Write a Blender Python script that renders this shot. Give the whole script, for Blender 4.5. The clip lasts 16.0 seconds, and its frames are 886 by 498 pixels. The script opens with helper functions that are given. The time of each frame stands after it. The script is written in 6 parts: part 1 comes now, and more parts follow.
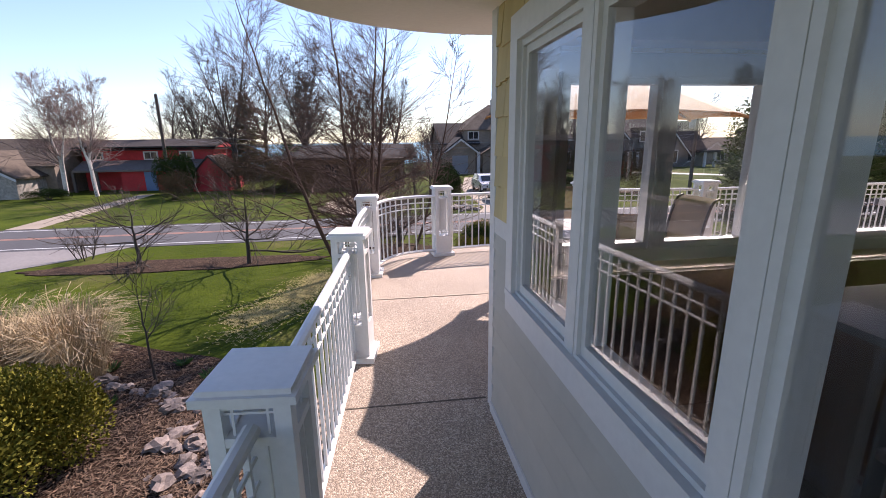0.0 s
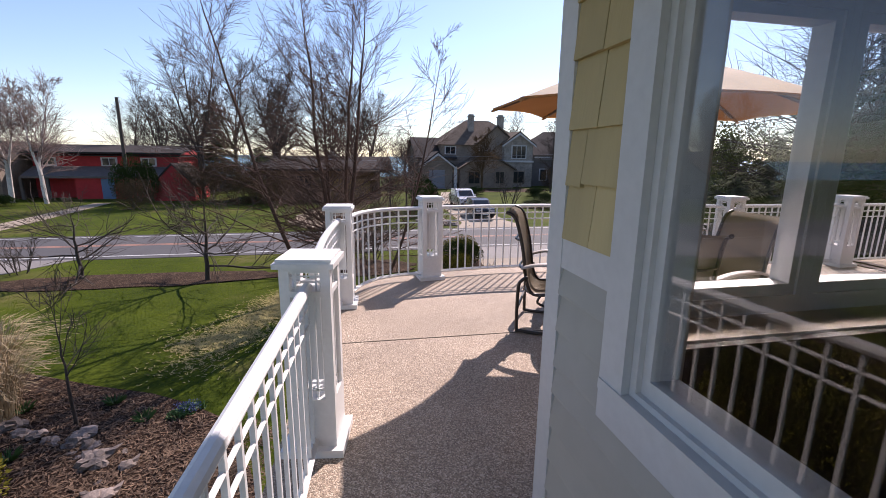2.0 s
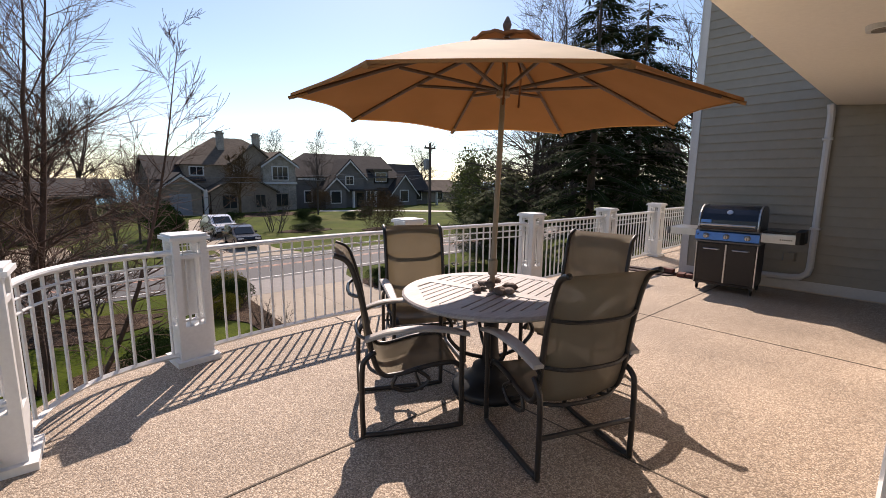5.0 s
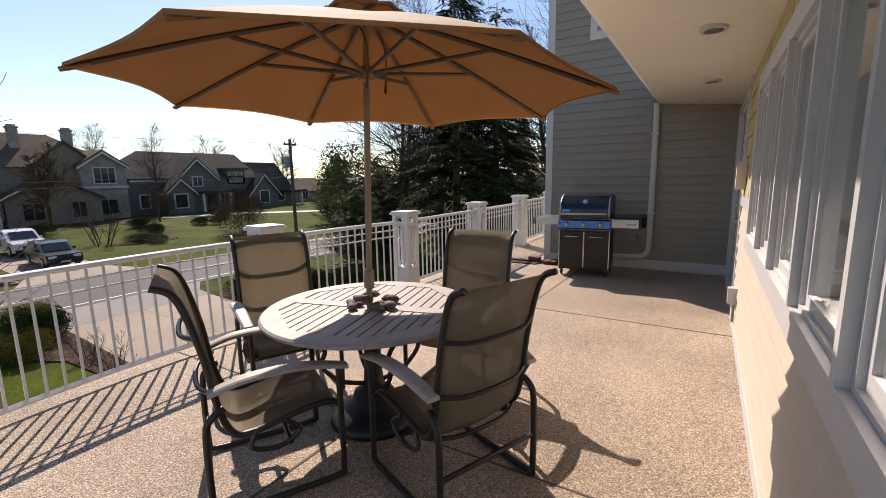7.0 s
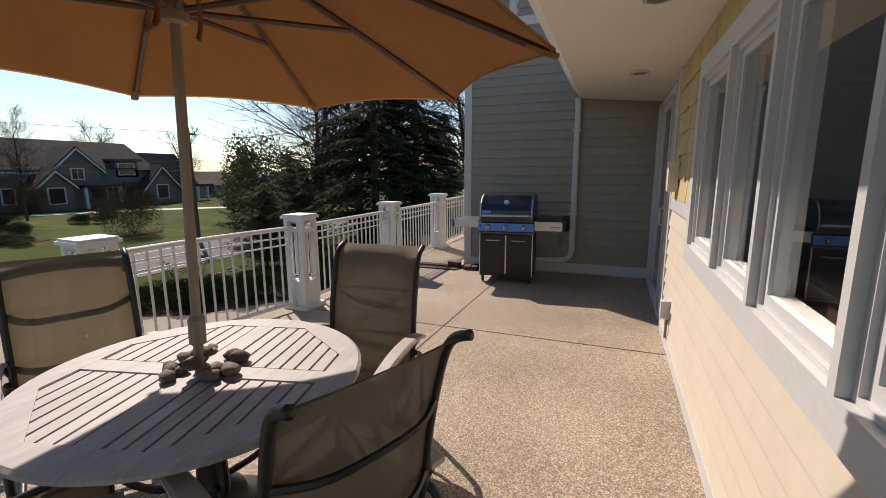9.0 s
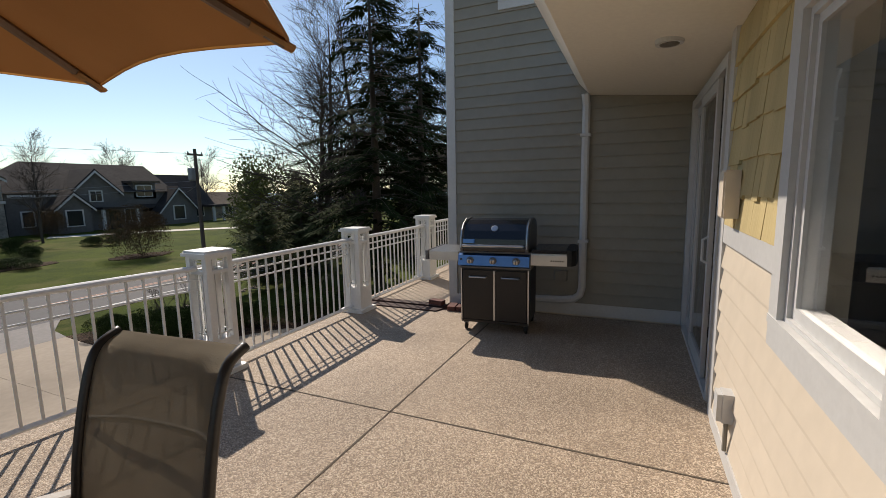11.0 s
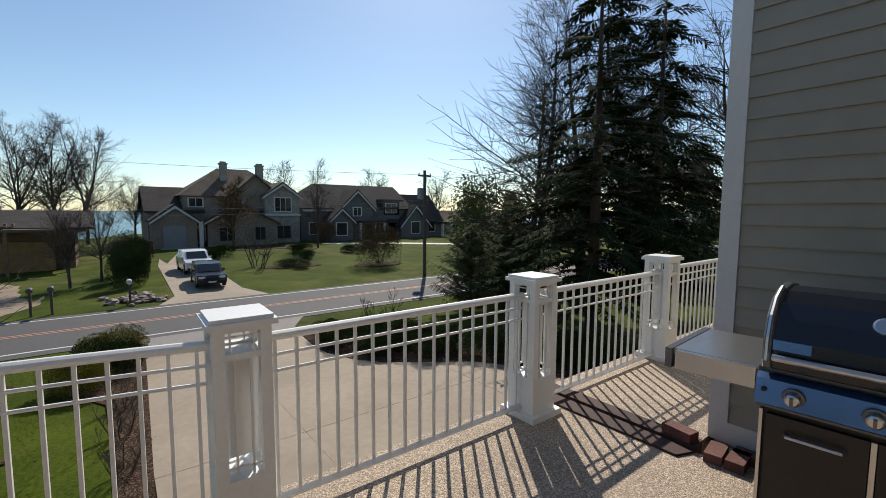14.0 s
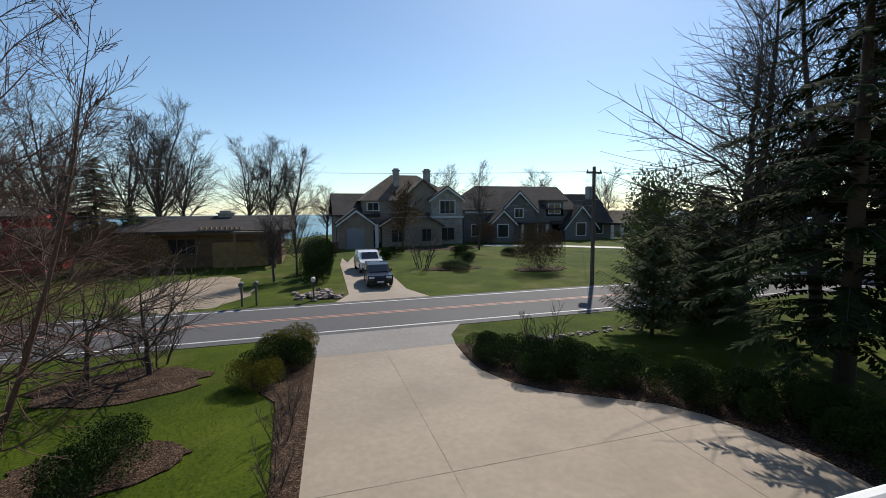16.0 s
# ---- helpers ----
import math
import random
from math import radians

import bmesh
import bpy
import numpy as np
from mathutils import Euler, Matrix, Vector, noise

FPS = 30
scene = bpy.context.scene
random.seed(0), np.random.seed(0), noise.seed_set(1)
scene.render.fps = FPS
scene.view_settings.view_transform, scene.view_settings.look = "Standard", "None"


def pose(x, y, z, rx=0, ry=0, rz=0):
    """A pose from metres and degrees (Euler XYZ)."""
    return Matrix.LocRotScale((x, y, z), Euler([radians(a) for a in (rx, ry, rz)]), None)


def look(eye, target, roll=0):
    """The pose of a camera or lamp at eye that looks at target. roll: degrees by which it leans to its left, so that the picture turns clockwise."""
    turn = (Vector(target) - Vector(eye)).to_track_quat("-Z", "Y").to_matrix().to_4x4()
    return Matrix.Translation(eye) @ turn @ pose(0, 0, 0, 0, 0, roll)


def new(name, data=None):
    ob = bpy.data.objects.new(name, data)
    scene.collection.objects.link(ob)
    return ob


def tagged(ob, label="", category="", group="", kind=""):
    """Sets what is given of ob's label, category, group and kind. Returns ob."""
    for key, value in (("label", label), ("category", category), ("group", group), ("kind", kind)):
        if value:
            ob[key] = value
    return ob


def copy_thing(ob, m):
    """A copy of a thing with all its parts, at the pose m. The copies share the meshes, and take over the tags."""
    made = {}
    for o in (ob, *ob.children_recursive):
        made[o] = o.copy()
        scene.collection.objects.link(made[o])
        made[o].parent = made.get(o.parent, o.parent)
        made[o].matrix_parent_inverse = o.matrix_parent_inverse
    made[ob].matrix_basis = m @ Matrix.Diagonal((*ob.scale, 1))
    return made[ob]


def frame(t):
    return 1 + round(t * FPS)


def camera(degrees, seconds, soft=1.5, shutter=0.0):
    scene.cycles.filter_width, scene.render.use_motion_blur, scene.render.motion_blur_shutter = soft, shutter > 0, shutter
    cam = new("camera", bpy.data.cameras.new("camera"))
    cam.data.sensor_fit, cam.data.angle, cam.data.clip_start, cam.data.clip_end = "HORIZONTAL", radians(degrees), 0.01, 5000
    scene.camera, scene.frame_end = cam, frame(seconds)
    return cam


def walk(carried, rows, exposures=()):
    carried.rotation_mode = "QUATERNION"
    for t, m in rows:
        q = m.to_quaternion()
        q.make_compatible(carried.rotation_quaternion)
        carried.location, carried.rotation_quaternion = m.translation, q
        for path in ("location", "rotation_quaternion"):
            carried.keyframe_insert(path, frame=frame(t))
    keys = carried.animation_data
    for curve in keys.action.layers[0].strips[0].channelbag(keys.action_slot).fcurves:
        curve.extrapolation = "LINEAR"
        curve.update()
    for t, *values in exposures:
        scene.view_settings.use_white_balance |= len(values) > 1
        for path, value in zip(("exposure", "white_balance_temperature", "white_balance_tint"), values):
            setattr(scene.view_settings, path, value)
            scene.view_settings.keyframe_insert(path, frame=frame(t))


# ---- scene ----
cam = camera(90.9, 16.0, soft=0.85)
PATH = [
    (0, (0.122, 0.292, 1.755), (0.403, 2.213, 1.274), -0.8),
    (0.5, (0.098, 0.534, 1.637), (0.359, 2.483, 1.267), 0.4),
    (1, (0.079, 0.812, 1.631), (0.392, 2.76, 1.303), 1.8),
    (1.5, (0.064, 1.114, 1.61), (0.435, 3.047, 1.254), 2.4),
    (2, (0.108, 1.459, 1.582), (0.509, 3.374, 1.167), 0.7),
    (2.5, (0.141, 1.774, 1.582), (0.579, 3.681, 1.165), -0.7),
    (3, (0.152, 2.098, 1.579), (0.763, 3.966, 1.208), -0.1),
    (3.5, (0.203, 2.364, 1.558), (1.025, 4.158, 1.232), -0.1),
    (4, (0.263, 2.593, 1.543), (1.258, 4.295, 1.204), -0.6),
    (4.5, (0.295, 2.776, 1.528), (1.452, 4.376, 1.21), -0.1),
    (5, (0.3, 2.937, 1.521), (1.621, 4.407, 1.212), 0.5),
    (7.5, (0.757, 3.279, 1.54), (2.509, 4.178, 1.194), -1.0),
    (8, (0.939, 3.368, 1.555), (2.75, 4.135, 1.192), -0.4),
    (8.5, (1.135, 3.429, 1.546), (2.969, 4.142, 1.185), -0.1),
    (11, (2.846, 3.438, 1.55), (4.661, 4.232, 1.276), -1.1),
    (11.5, (3.194, 3.515, 1.547), (4.96, 4.418, 1.291), -0.4),
    (12, (3.515, 3.625, 1.561), (5.198, 4.682, 1.34), -0.5),
    (12.5, (3.894, 3.754, 1.558), (5.48, 4.955, 1.358), -0.3),
    (13, (4.261, 3.942, 1.551), (5.744, 5.271, 1.37), 0.1),
    (13.5, (4.615, 4.211, 1.565), (6.01, 5.634, 1.391), 0.3),
    (14, (4.916, 4.528, 1.556), (6.146, 6.095, 1.384), 0.3),
    (14.5, (5.152, 4.882, 1.563), (6.221, 6.563, 1.386), 0.2),
    (15, (5.397, 5.269, 1.587), (6.315, 7.036, 1.404), -0.1),
    (15.5, (5.588, 5.624, 1.601), (6.354, 7.463, 1.43), -0.9),
    (16, (5.755, 6.062, 1.624), (6.341, 7.967, 1.457), -0.5),
]
walk(cam, [(t, look(eye, target, roll)) for t, eye, target, roll in PATH],
     [(0, 0.74, 6750, 29), (1.5, 0.52, 6750, 28), (3.5, 0.24, 7100, 25), (5, 0.28, 7350, 22), (7.5, 0.16, 7350, 20), (8.5, 0.02, 7250, 18), (11, -0.17, 7250, 13), (12.5, -0.24, 7250, 11), (14, -0.14, 6950, 10), (16, -0.12, 6650, 10)])

# ---- world, sun, exposure ----
SUN = Vector((0.745, 0.99, 1.06)).normalized()
world = bpy.data.worlds.new("world")
scene.world = world
world.use_nodes = True
wn = world.node_tree.nodes
sky = wn.new("ShaderNodeTexSky")
sky.sky_type, sky.sun_disc = "NISHITA", False
sky.sun_elevation, sky.sun_rotation = math.asin(SUN.z), math.atan2(SUN.x, SUN.y)
sky.air_density, sky.dust_density, sky.ozone_density = 1.0, 0.25, 2.0
tint = wn.new("ShaderNodeMix")
tint.data_type, tint.blend_type = "RGBA", "MULTIPLY"
tint.inputs[0].default_value, tint.inputs[7].default_value = 1.0, (0.88, 0.98, 1.035, 1)
world.node_tree.links.new(sky.outputs[0], tint.inputs[6])
world.node_tree.links.new(tint.outputs[2], wn["Background"].inputs[0])
wn["Background"].inputs[1].default_value = 0.135
sun_data = bpy.data.lights.new("sun", "SUN")
sun_data.energy, sun_data.angle, sun_data.color = 5.4, radians(0.53), (1.0, 0.95, 0.88)
sun = new("sun", sun_data)
sun.matrix_world = look(SUN * 60, (0, 0, 0))


# ---- materials ----
def mat(name, base, rough=0.6, metal=0.0, var=0.18, big=0.8, fine=25.0, bump=0.15, tint=None, spec=0.5, rand=0.0, coat=0.0, stretch=(1, 1, 1), bumpscale=None):
    """A surface with two scales of variation in world metres: broad stains and fine grain, with a matching relief."""
    m = bpy.data.materials.new(name)
    m.use_nodes = True
    nt = m.node_tree
    n, l = nt.nodes, nt.links
    b = n["Principled BSDF"]
    geo = n.new("ShaderNodeNewGeometry")
    mp = n.new("ShaderNodeMapping")
    mp.inputs["Scale"].default_value = stretch
    l.new(geo.outputs["Position"], mp.inputs[0])
    n1, n2 = n.new("ShaderNodeTexNoise"), n.new("ShaderNodeTexNoise")
    n1.inputs["Scale"].default_value, n1.inputs["Detail"].default_value = big, 4
    n2.inputs["Scale"].default_value, n2.inputs["Detail"].default_value = fine, 5
    l.new(mp.outputs[0], n1.inputs[0]), l.new(mp.outputs[0], n2.inputs[0])
    add = n.new("ShaderNodeMath")
    add.operation = "ADD"
    l.new(n1.outputs[0], add.inputs[0]), l.new(n2.outputs[0], add.inputs[1])
    ramp = n.new("ShaderNodeValToRGB")
    half = n.new("ShaderNodeMath")
    half.operation, half.inputs[1].default_value = "MULTIPLY", 0.5
    l.new(add.outputs[0], half.inputs[0]), l.new(half.outputs[0], ramp.inputs[0])
    dark = [c * (1 - var) for c in base]
    light = tint if tint else [min(1, c * (1 + var)) for c in base]
    ramp.color_ramp.elements[0].position, ramp.color_ramp.elements[1].position = 0.36, 0.64
    ramp.color_ramp.elements[0].color, ramp.color_ramp.elements[1].color = (*dark, 1), (*light, 1)
    out = ramp.outputs[0]
    if rand:
        info, hsv = n.new("ShaderNodeObjectInfo"), n.new("ShaderNodeHueSaturation")
        mr = n.new("ShaderNodeMapRange")
        mr.inputs[3].default_value, mr.inputs[4].default_value = 1 - rand, 1 + rand
        l.new(info.outputs["Random"], mr.inputs[0]), l.new(mr.outputs[0], hsv.inputs["Value"]), l.new(out, hsv.inputs["Color"])
        out = hsv.outputs[0]
    l.new(out, b.inputs["Base Color"])
    b.inputs["Roughness"].default_value, b.inputs["Metallic"].default_value = rough, metal
    b.inputs["Specular IOR Level"].default_value, b.inputs["Coat Weight"].default_value = spec, coat
    if bump:
        bp = n.new("ShaderNodeBump")
        bp.inputs["Strength"].default_value, bp.inputs["Distance"].default_value = bump, 0.01
        src = n2
        if bumpscale:
            src = n.new("ShaderNodeTexNoise")
            src.inputs["Scale"].default_value = bumpscale
            l.new(mp.outputs[0], src.inputs[0])
        l.new(src.outputs[0], bp.inputs["Height"]), l.new(bp.outputs[0], b.inputs["Normal"])
    return m


def speckle(name, colours, scale, rough=0.8, bump=0.5, stain=0.15, big=0.7):
    """Pebbles, chips or blades: random cells in several colours with relief, under broad stains."""
    m = bpy.data.materials.new(name)
    m.use_nodes = True
    n, l = m.node_tree.nodes, m.node_tree.links
    b = n["Principled BSDF"]
    geo, vor, sep, ramp = n.new("ShaderNodeNewGeometry"), n.new("ShaderNodeTexVoronoi"), n.new("ShaderNodeSeparateColor"), n.new("ShaderNodeValToRGB")
    vor.inputs["Scale"].default_value = scale
    l.new(geo.outputs["Position"], vor.inputs[0]), l.new(vor.outputs["Color"], sep.inputs[0]), l.new(sep.outputs[0], ramp.inputs[0])
    ramp.color_ramp.interpolation = "CONSTANT"
    while len(ramp.color_ramp.elements) < len(colours):
        ramp.color_ramp.elements.new(0.5)
    for i, c in enumerate(colours):
        ramp.color_ramp.elements[i].position, ramp.color_ramp.elements[i].color = i / len(colours), (*c, 1)
    n1, mr, mix = n.new("ShaderNodeTexNoise"), n.new("ShaderNodeMapRange"), n.new("ShaderNodeMix")
    n1.inputs["Scale"].default_value, n1.inputs["Detail"].default_value = big, 6
    l.new(geo.outputs["Position"], n1.inputs[0]), l.new(n1.outputs[0], mr.inputs[0])
    mr.inputs[1].default_value, mr.inputs[2].default_value, mr.inputs[3].default_value, mr.inputs[4].default_value = 0.3, 0.7, 1 - stain, 1 + stain
    mix.data_type, mix.blend_type = "RGBA", "MULTIPLY"
    mix.inputs[0].default_value = 1
    l.new(ramp.outputs[0], mix.inputs[6]), l.new(mr.outputs[0], mix.inputs[7]), l.new(mix.outputs[2], b.inputs["Base Color"])
    b.inputs["Roughness"].default_value = rough
    bp = n.new("ShaderNodeBump")
    bp.inputs["Strength"].default_value, bp.inputs["Distance"].default_value, bp.invert = bump, 0.006, True
    l.new(vor.outputs["Distance"], bp.inputs["Height"]), l.new(bp.outputs[0], b.inputs["Normal"])
    return m


def glass_mat(name, colour=(1, 1, 1)):
    m = bpy.data.materials.new(name)
    m.use_nodes = True
    b = m.node_tree.nodes["Principled BSDF"]
    b.inputs["Base Color"].default_value, b.inputs["Roughness"].default_value = (*colour, 1), 0.0
    b.inputs["Transmission Weight"].default_value, b.inputs["IOR"].default_value = 1.0, 1.5
    return m


WHITE = mat("white_paint", (0.72, 0.72, 0.71), 0.42, var=0.05, big=2.0, fine=40, bump=0.04)
TRIM = mat("white_trim", (0.52, 0.52, 0.515), 0.5, var=0.05, big=1.5, fine=30, bump=0.05)
SOFFIT = mat("soffit_paint", (0.74, 0.70, 0.62), 0.7, var=0.04, big=0.6, fine=30, bump=0.04)
SHINGLE = mat("yellow_shingle", (0.47, 0.37, 0.18), 0.75, var=0.10, big=3, fine=8, bump=0.25, rand=0.08, stretch=(1, 1, 0.15), bumpscale=60)
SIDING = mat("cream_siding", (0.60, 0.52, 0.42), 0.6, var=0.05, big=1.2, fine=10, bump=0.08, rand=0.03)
# Cream siding again, with the west wall's shade put into the greyer colour.
SHADESIDING = mat("stone_grey_siding", (0.36, 0.35, 0.31), 0.6, var=0.05, big=1.2, fine=10, bump=0.08, rand=0.03)
# The wing siding's shade is put into this grey; vent and conduit share it.
SHADEGREY = mat("grey_siding", (0.26, 0.24, 0.20), 0.6, var=0.06, big=1.0, fine=10, bump=0.08, rand=0.03)
DECK = speckle("pebble_concrete", [(0.35, 0.265, 0.19), (0.45, 0.35, 0.26), (0.20, 0.15, 0.108), (0.57, 0.47, 0.365), (0.31, 0.24, 0.178), (0.25, 0.19, 0.138)], 150, 0.75, 0.6, 0.2, 0.9)
JOINT = mat("dark_joint", (0.10, 0.08, 0.06), 0.9)
GLASS = glass_mat("window_glass")
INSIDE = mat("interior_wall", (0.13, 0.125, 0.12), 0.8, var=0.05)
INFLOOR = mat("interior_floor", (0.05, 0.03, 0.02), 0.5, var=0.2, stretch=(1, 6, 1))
GRASS = mat("grass", (0.032, 0.058, 0.003), 0.95, var=0.35, big=0.5, fine=14, bump=0.6, tint=(0.072, 0.096, 0.006), bumpscale=45, spec=0.1)


def broad_patches(m, colour, scale, low, high):
    """Mixes broad patches of another colour (dry growth, stains) into a surface."""
    n, l = m.node_tree.nodes, m.node_tree.links
    b = n["Principled BSDF"]
    was = b.inputs["Base Color"].links[0].from_socket
    geo, tex, mr, mix = n.new("ShaderNodeNewGeometry"), n.new("ShaderNodeTexNoise"), n.new("ShaderNodeMapRange"), n.new("ShaderNodeMix")
    tex.inputs["Scale"].default_value, tex.inputs["Detail"].default_value, tex.inputs["Roughness"].default_value = scale, 8, 0.65
    mr.inputs[1].default_value, mr.inputs[2].default_value, mr.inputs[4].default_value = low, high, 0.8
    mix.data_type, mix.inputs[7].default_value = "RGBA", (*colour, 1)
    l.new(geo.outputs["Position"], tex.inputs[0]), l.new(tex.outputs[0], mr.inputs[0]), l.new(mr.outputs[0], mix.inputs[0])
    l.new(was, mix.inputs[6]), l.new(mix.outputs[2], b.inputs["Base Color"])


broad_patches(GRASS, (0.12, 0.11, 0.035), 0.16, 0.53, 0.66)
CONCRETE = mat("driveway_concrete", (0.30, 0.245, 0.185), 0.85, var=0.13, big=0.35, fine=6, bump=0.2)
broad_patches(CONCRETE, (0.22, 0.176, 0.13), 0.42, 0.47, 0.74)
ASPHALT = mat("road_asphalt", (0.068, 0.066, 0.068), 0.85, var=0.15, big=0.3, fine=9, bump=0.3)
APRON = mat("apron_asphalt", (0.20, 0.183, 0.17), 0.85, var=0.15, big=0.4, fine=9, bump=0.3)
SAWCUT = mat("driveway_sawcut", (0.27, 0.22, 0.168), 0.9, var=0.3, big=0.6, fine=8)
LINE = mat("road_paint", (0.52, 0.52, 0.50), 0.7, var=0.15, fine=12)
YLINE = mat("yellow_road_paint", (0.42, 0.20, 0.13), 0.7, var=0.15, fine=12)
MULCH = speckle("bark_mulch", [(0.036, 0.021, 0.014), (0.062, 0.037, 0.025), (0.016, 0.010, 0.007), (0.125, 0.088, 0.060), (0.044, 0.026, 0.018)], 42, 0.95, 0.9, 0.35, 1.6)
MULCH.node_tree.nodes["Principled BSDF"].inputs["Specular IOR Level"].default_value = 0.08
WATER = mat("lake_water", (0.02, 0.16, 0.22), 0.25, var=0.2, big=0.02, fine=0.2, bump=0.1)


# ---- mesh helpers ----
def part(name, bm, material, parent=None, label="", bevel=0.0, smooth=False):
    if bevel:
        bmesh.ops.bevel(bm, geom=[e for e in bm.edges if e.calc_face_angle(0) > 0.5], offset=bevel, segments=1, affect="EDGES", clamp_overlap=True)
    me = bpy.data.meshes.new(name)
    bm.to_mesh(me)
    bm.free()
    me.materials.append(material)
    if smooth:
        me.polygons.foreach_set("use_smooth", [True] * len(me.polygons))
    ob = new(name, me)
    ob.parent = parent
    if label:
        tagged(ob, label)
    return ob


def again(ob, m, parent=None):
    """Another object on the same mesh."""
    o = new(ob.name.split(".")[0], ob.data)
    o.parent, o.matrix_basis = parent or ob.parent, m
    return o


def thing(name, label, category, group="", kind="", m=None):
    ob = tagged(new(name), label, category, group, kind)
    if m is not None:
        ob.matrix_basis = m
    return ob


def box(lo, hi, bm=None, m=None):
    bm = bm or bmesh.new()
    vs = [Vector((x, y, z)) for z in (lo[2], hi[2]) for y in (lo[1], hi[1]) for x in (lo[0], hi[0])]
    v = [bm.verts.new(m @ p if m is not None else p) for p in vs]
    for f in ((0, 2, 3, 1), (4, 5, 7, 6), (0, 1, 5, 4), (2, 6, 7, 3), (0, 4, 6, 2), (1, 3, 7, 5)):
        bm.faces.new([v[i] for i in f])
    return bm


def prism(poly, z0, z1, bm=None, m=None):
    """A flat outline in x and y, counter-clockwise, raised from z0 to z1."""
    bm = bm or bmesh.new()
    a = [Vector((x, y, z0)) for x, y in poly]
    b = [Vector((x, y, z1)) for x, y in poly]
    if m is not None:
        a, b = [m @ p for p in a], [m @ p for p in b]
    a, b = [bm.verts.new(p) for p in a], [bm.verts.new(p) for p in b]
    bm.faces.new(a[::-1]), bm.faces.new(b)
    for i in range(len(a)):
        j = (i + 1) % len(a)
        bm.faces.new((a[i], a[j], b[j], b[i]))
    return bm


def tube(pts, r, n=8, bm=None, flat=1.0, caps=True):
    """A round bar along points; r is a radius or one for each point; flat squeezes it."""
    bm = bm or bmesh.new()
    pts = [Vector(p) for p in pts]
    rs = r if isinstance(r, (list, tuple)) else [r] * len(pts)
    rings, side = [], None
    for i, p in enumerate(pts):
        d = (pts[min(i + 1, len(pts) - 1)] - pts[max(i - 1, 0)]).normalized()
        if side is None:
            side = d.orthogonal().normalized() if abs(d.z) > 0.95 else d.cross(Vector((0, 0, 1))).normalized()
        side = (side - d * side.dot(d)).normalized()
        up = side.cross(d)
        rings.append([bm.verts.new(p + (side * math.cos(2 * math.pi * k / n) + up * (math.sin(2 * math.pi * k / n) * flat)) * rs[i]) for k in range(n)])
    for a, b in zip(rings, rings[1:]):
        for k in range(n):
            bm.faces.new((a[k], a[(k + 1) % n], b[(k + 1) % n], b[k]))
    if caps:
        bm.faces.new(rings[0][::-1]), bm.faces.new(rings[-1])
    return bm


def lathe(profile, n=24, bm=None, m=None):
    """A profile of (radius, z) turned round the z axis."""
    bm = bm or bmesh.new()
    rings = []
    for r, z in profile:
        rings.append([bm.verts.new((m or Matrix()) @ Vector((r * math.cos(2 * math.pi * k / n), r * math.sin(2 * math.pi * k / n), z))) for k in range(n)])
    for a, b in zip(rings, rings[1:]):
        for k in range(n):
            bm.faces.new((a[k], a[(k + 1) % n], b[(k + 1) % n], b[k]))
    bm.faces.new(rings[0][::-1]), bm.faces.new(rings[-1])
    return bm


def arc(c, r, a0, a1, n):
    return [(c[0] + r * math.cos(radians(a0 + (a1 - a0) * i / n)), c[1] + r * math.sin(radians(a0 + (a1 - a0) * i / n))) for i in range(n + 1)]


# ---- ground ----
def rise(x, y):
    """Height of the land: level by the house and the road, a slight rise to the far houses, the bluff at the lake."""
    z = -3.2
    if y > 30.5:
        z += 0.7 * min(1, (y - 30.5) / 26) * min(1, max(0, (x - 2) / 7))
    if y > 95:
        z -= 9 * min(1, (y - 95) / 12)
    return z


def land():
    bm = bmesh.new()
    xs = [-1500, -400, -150, -80] + [-60 + 3 * i for i in range(54)] + [120, 200, 400, 1500]
    ys = [-60, -20] + [0 + 2 * i for i in range(56)] + [130, 200]
    grid = [[bm.verts.new((x, y, rise(x, y))) for x in xs] for y in ys]
    for a, b in zip(grid, grid[1:]):
        for i in range(len(xs) - 1):
            bm.faces.new((a[i], a[i + 1], b[i + 1], b[i]))
    return bm


tagged(part("ground", land(), GRASS, smooth=True), "green spring lawn with thin patches", "lawn", kind="structure")
tagged(part("water", box((-4000, 100, -9.0), (4000, 4500, -8.0)), WATER), "blue lake reaching the horizon", "lake", kind="structure")


def sheet(poly, dz, lift=0.35):
    """A flat patch that lies on the land."""
    bm = bmesh.new()
    top = [bm.verts.new((x, y, rise(x, y) + dz)) for x, y in poly]
    low = [bm.verts.new((x, y, rise(x, y) - lift)) for x, y in poly]
    bm.faces.new(top)
    for i in range(len(poly)):
        j = (i + 1) % len(poly)
        bm.faces.new((low[i], low[j], top[j], top[i]))
    return bm


tagged(part("road", sheet([(-400, 23.5), (400, 23.5), (400, 30.0), (-400, 30.0)], 0.02), ASPHALT), "grey asphalt road with pale edge lines", "road", kind="structure")
for y in (24.05, 29.4):
    tagged(part("road_line", sheet([(-300, y), (300, y), (300, y + 0.12), (-300, y + 0.12)], 0.026), LINE), "worn white road edge line", "road line", kind="structure")
for y in (26.65, 26.9):
    tagged(part("road_line", sheet([(-300, y), (300, y), (300, y + 0.1), (-300, y + 0.1)], 0.026), YLINE), "faded centre line of the road", "road line", kind="structure")
CURVE = [(14.6, 9.4), (14.97, 10.75), (15.06, 11.6), (14.88, 12.7), (14.53, 13.7), (14.0, 14.5), (13.0, 15.2), (11.7, 16.15), (11.04, 17.0), (10.65, 18.1), (10.6, 19.2), (10.75, 20.9)]
drive = [(5.3, 7.0), (13.6, 7.0)] + CURVE + [(5.62, 20.9)]
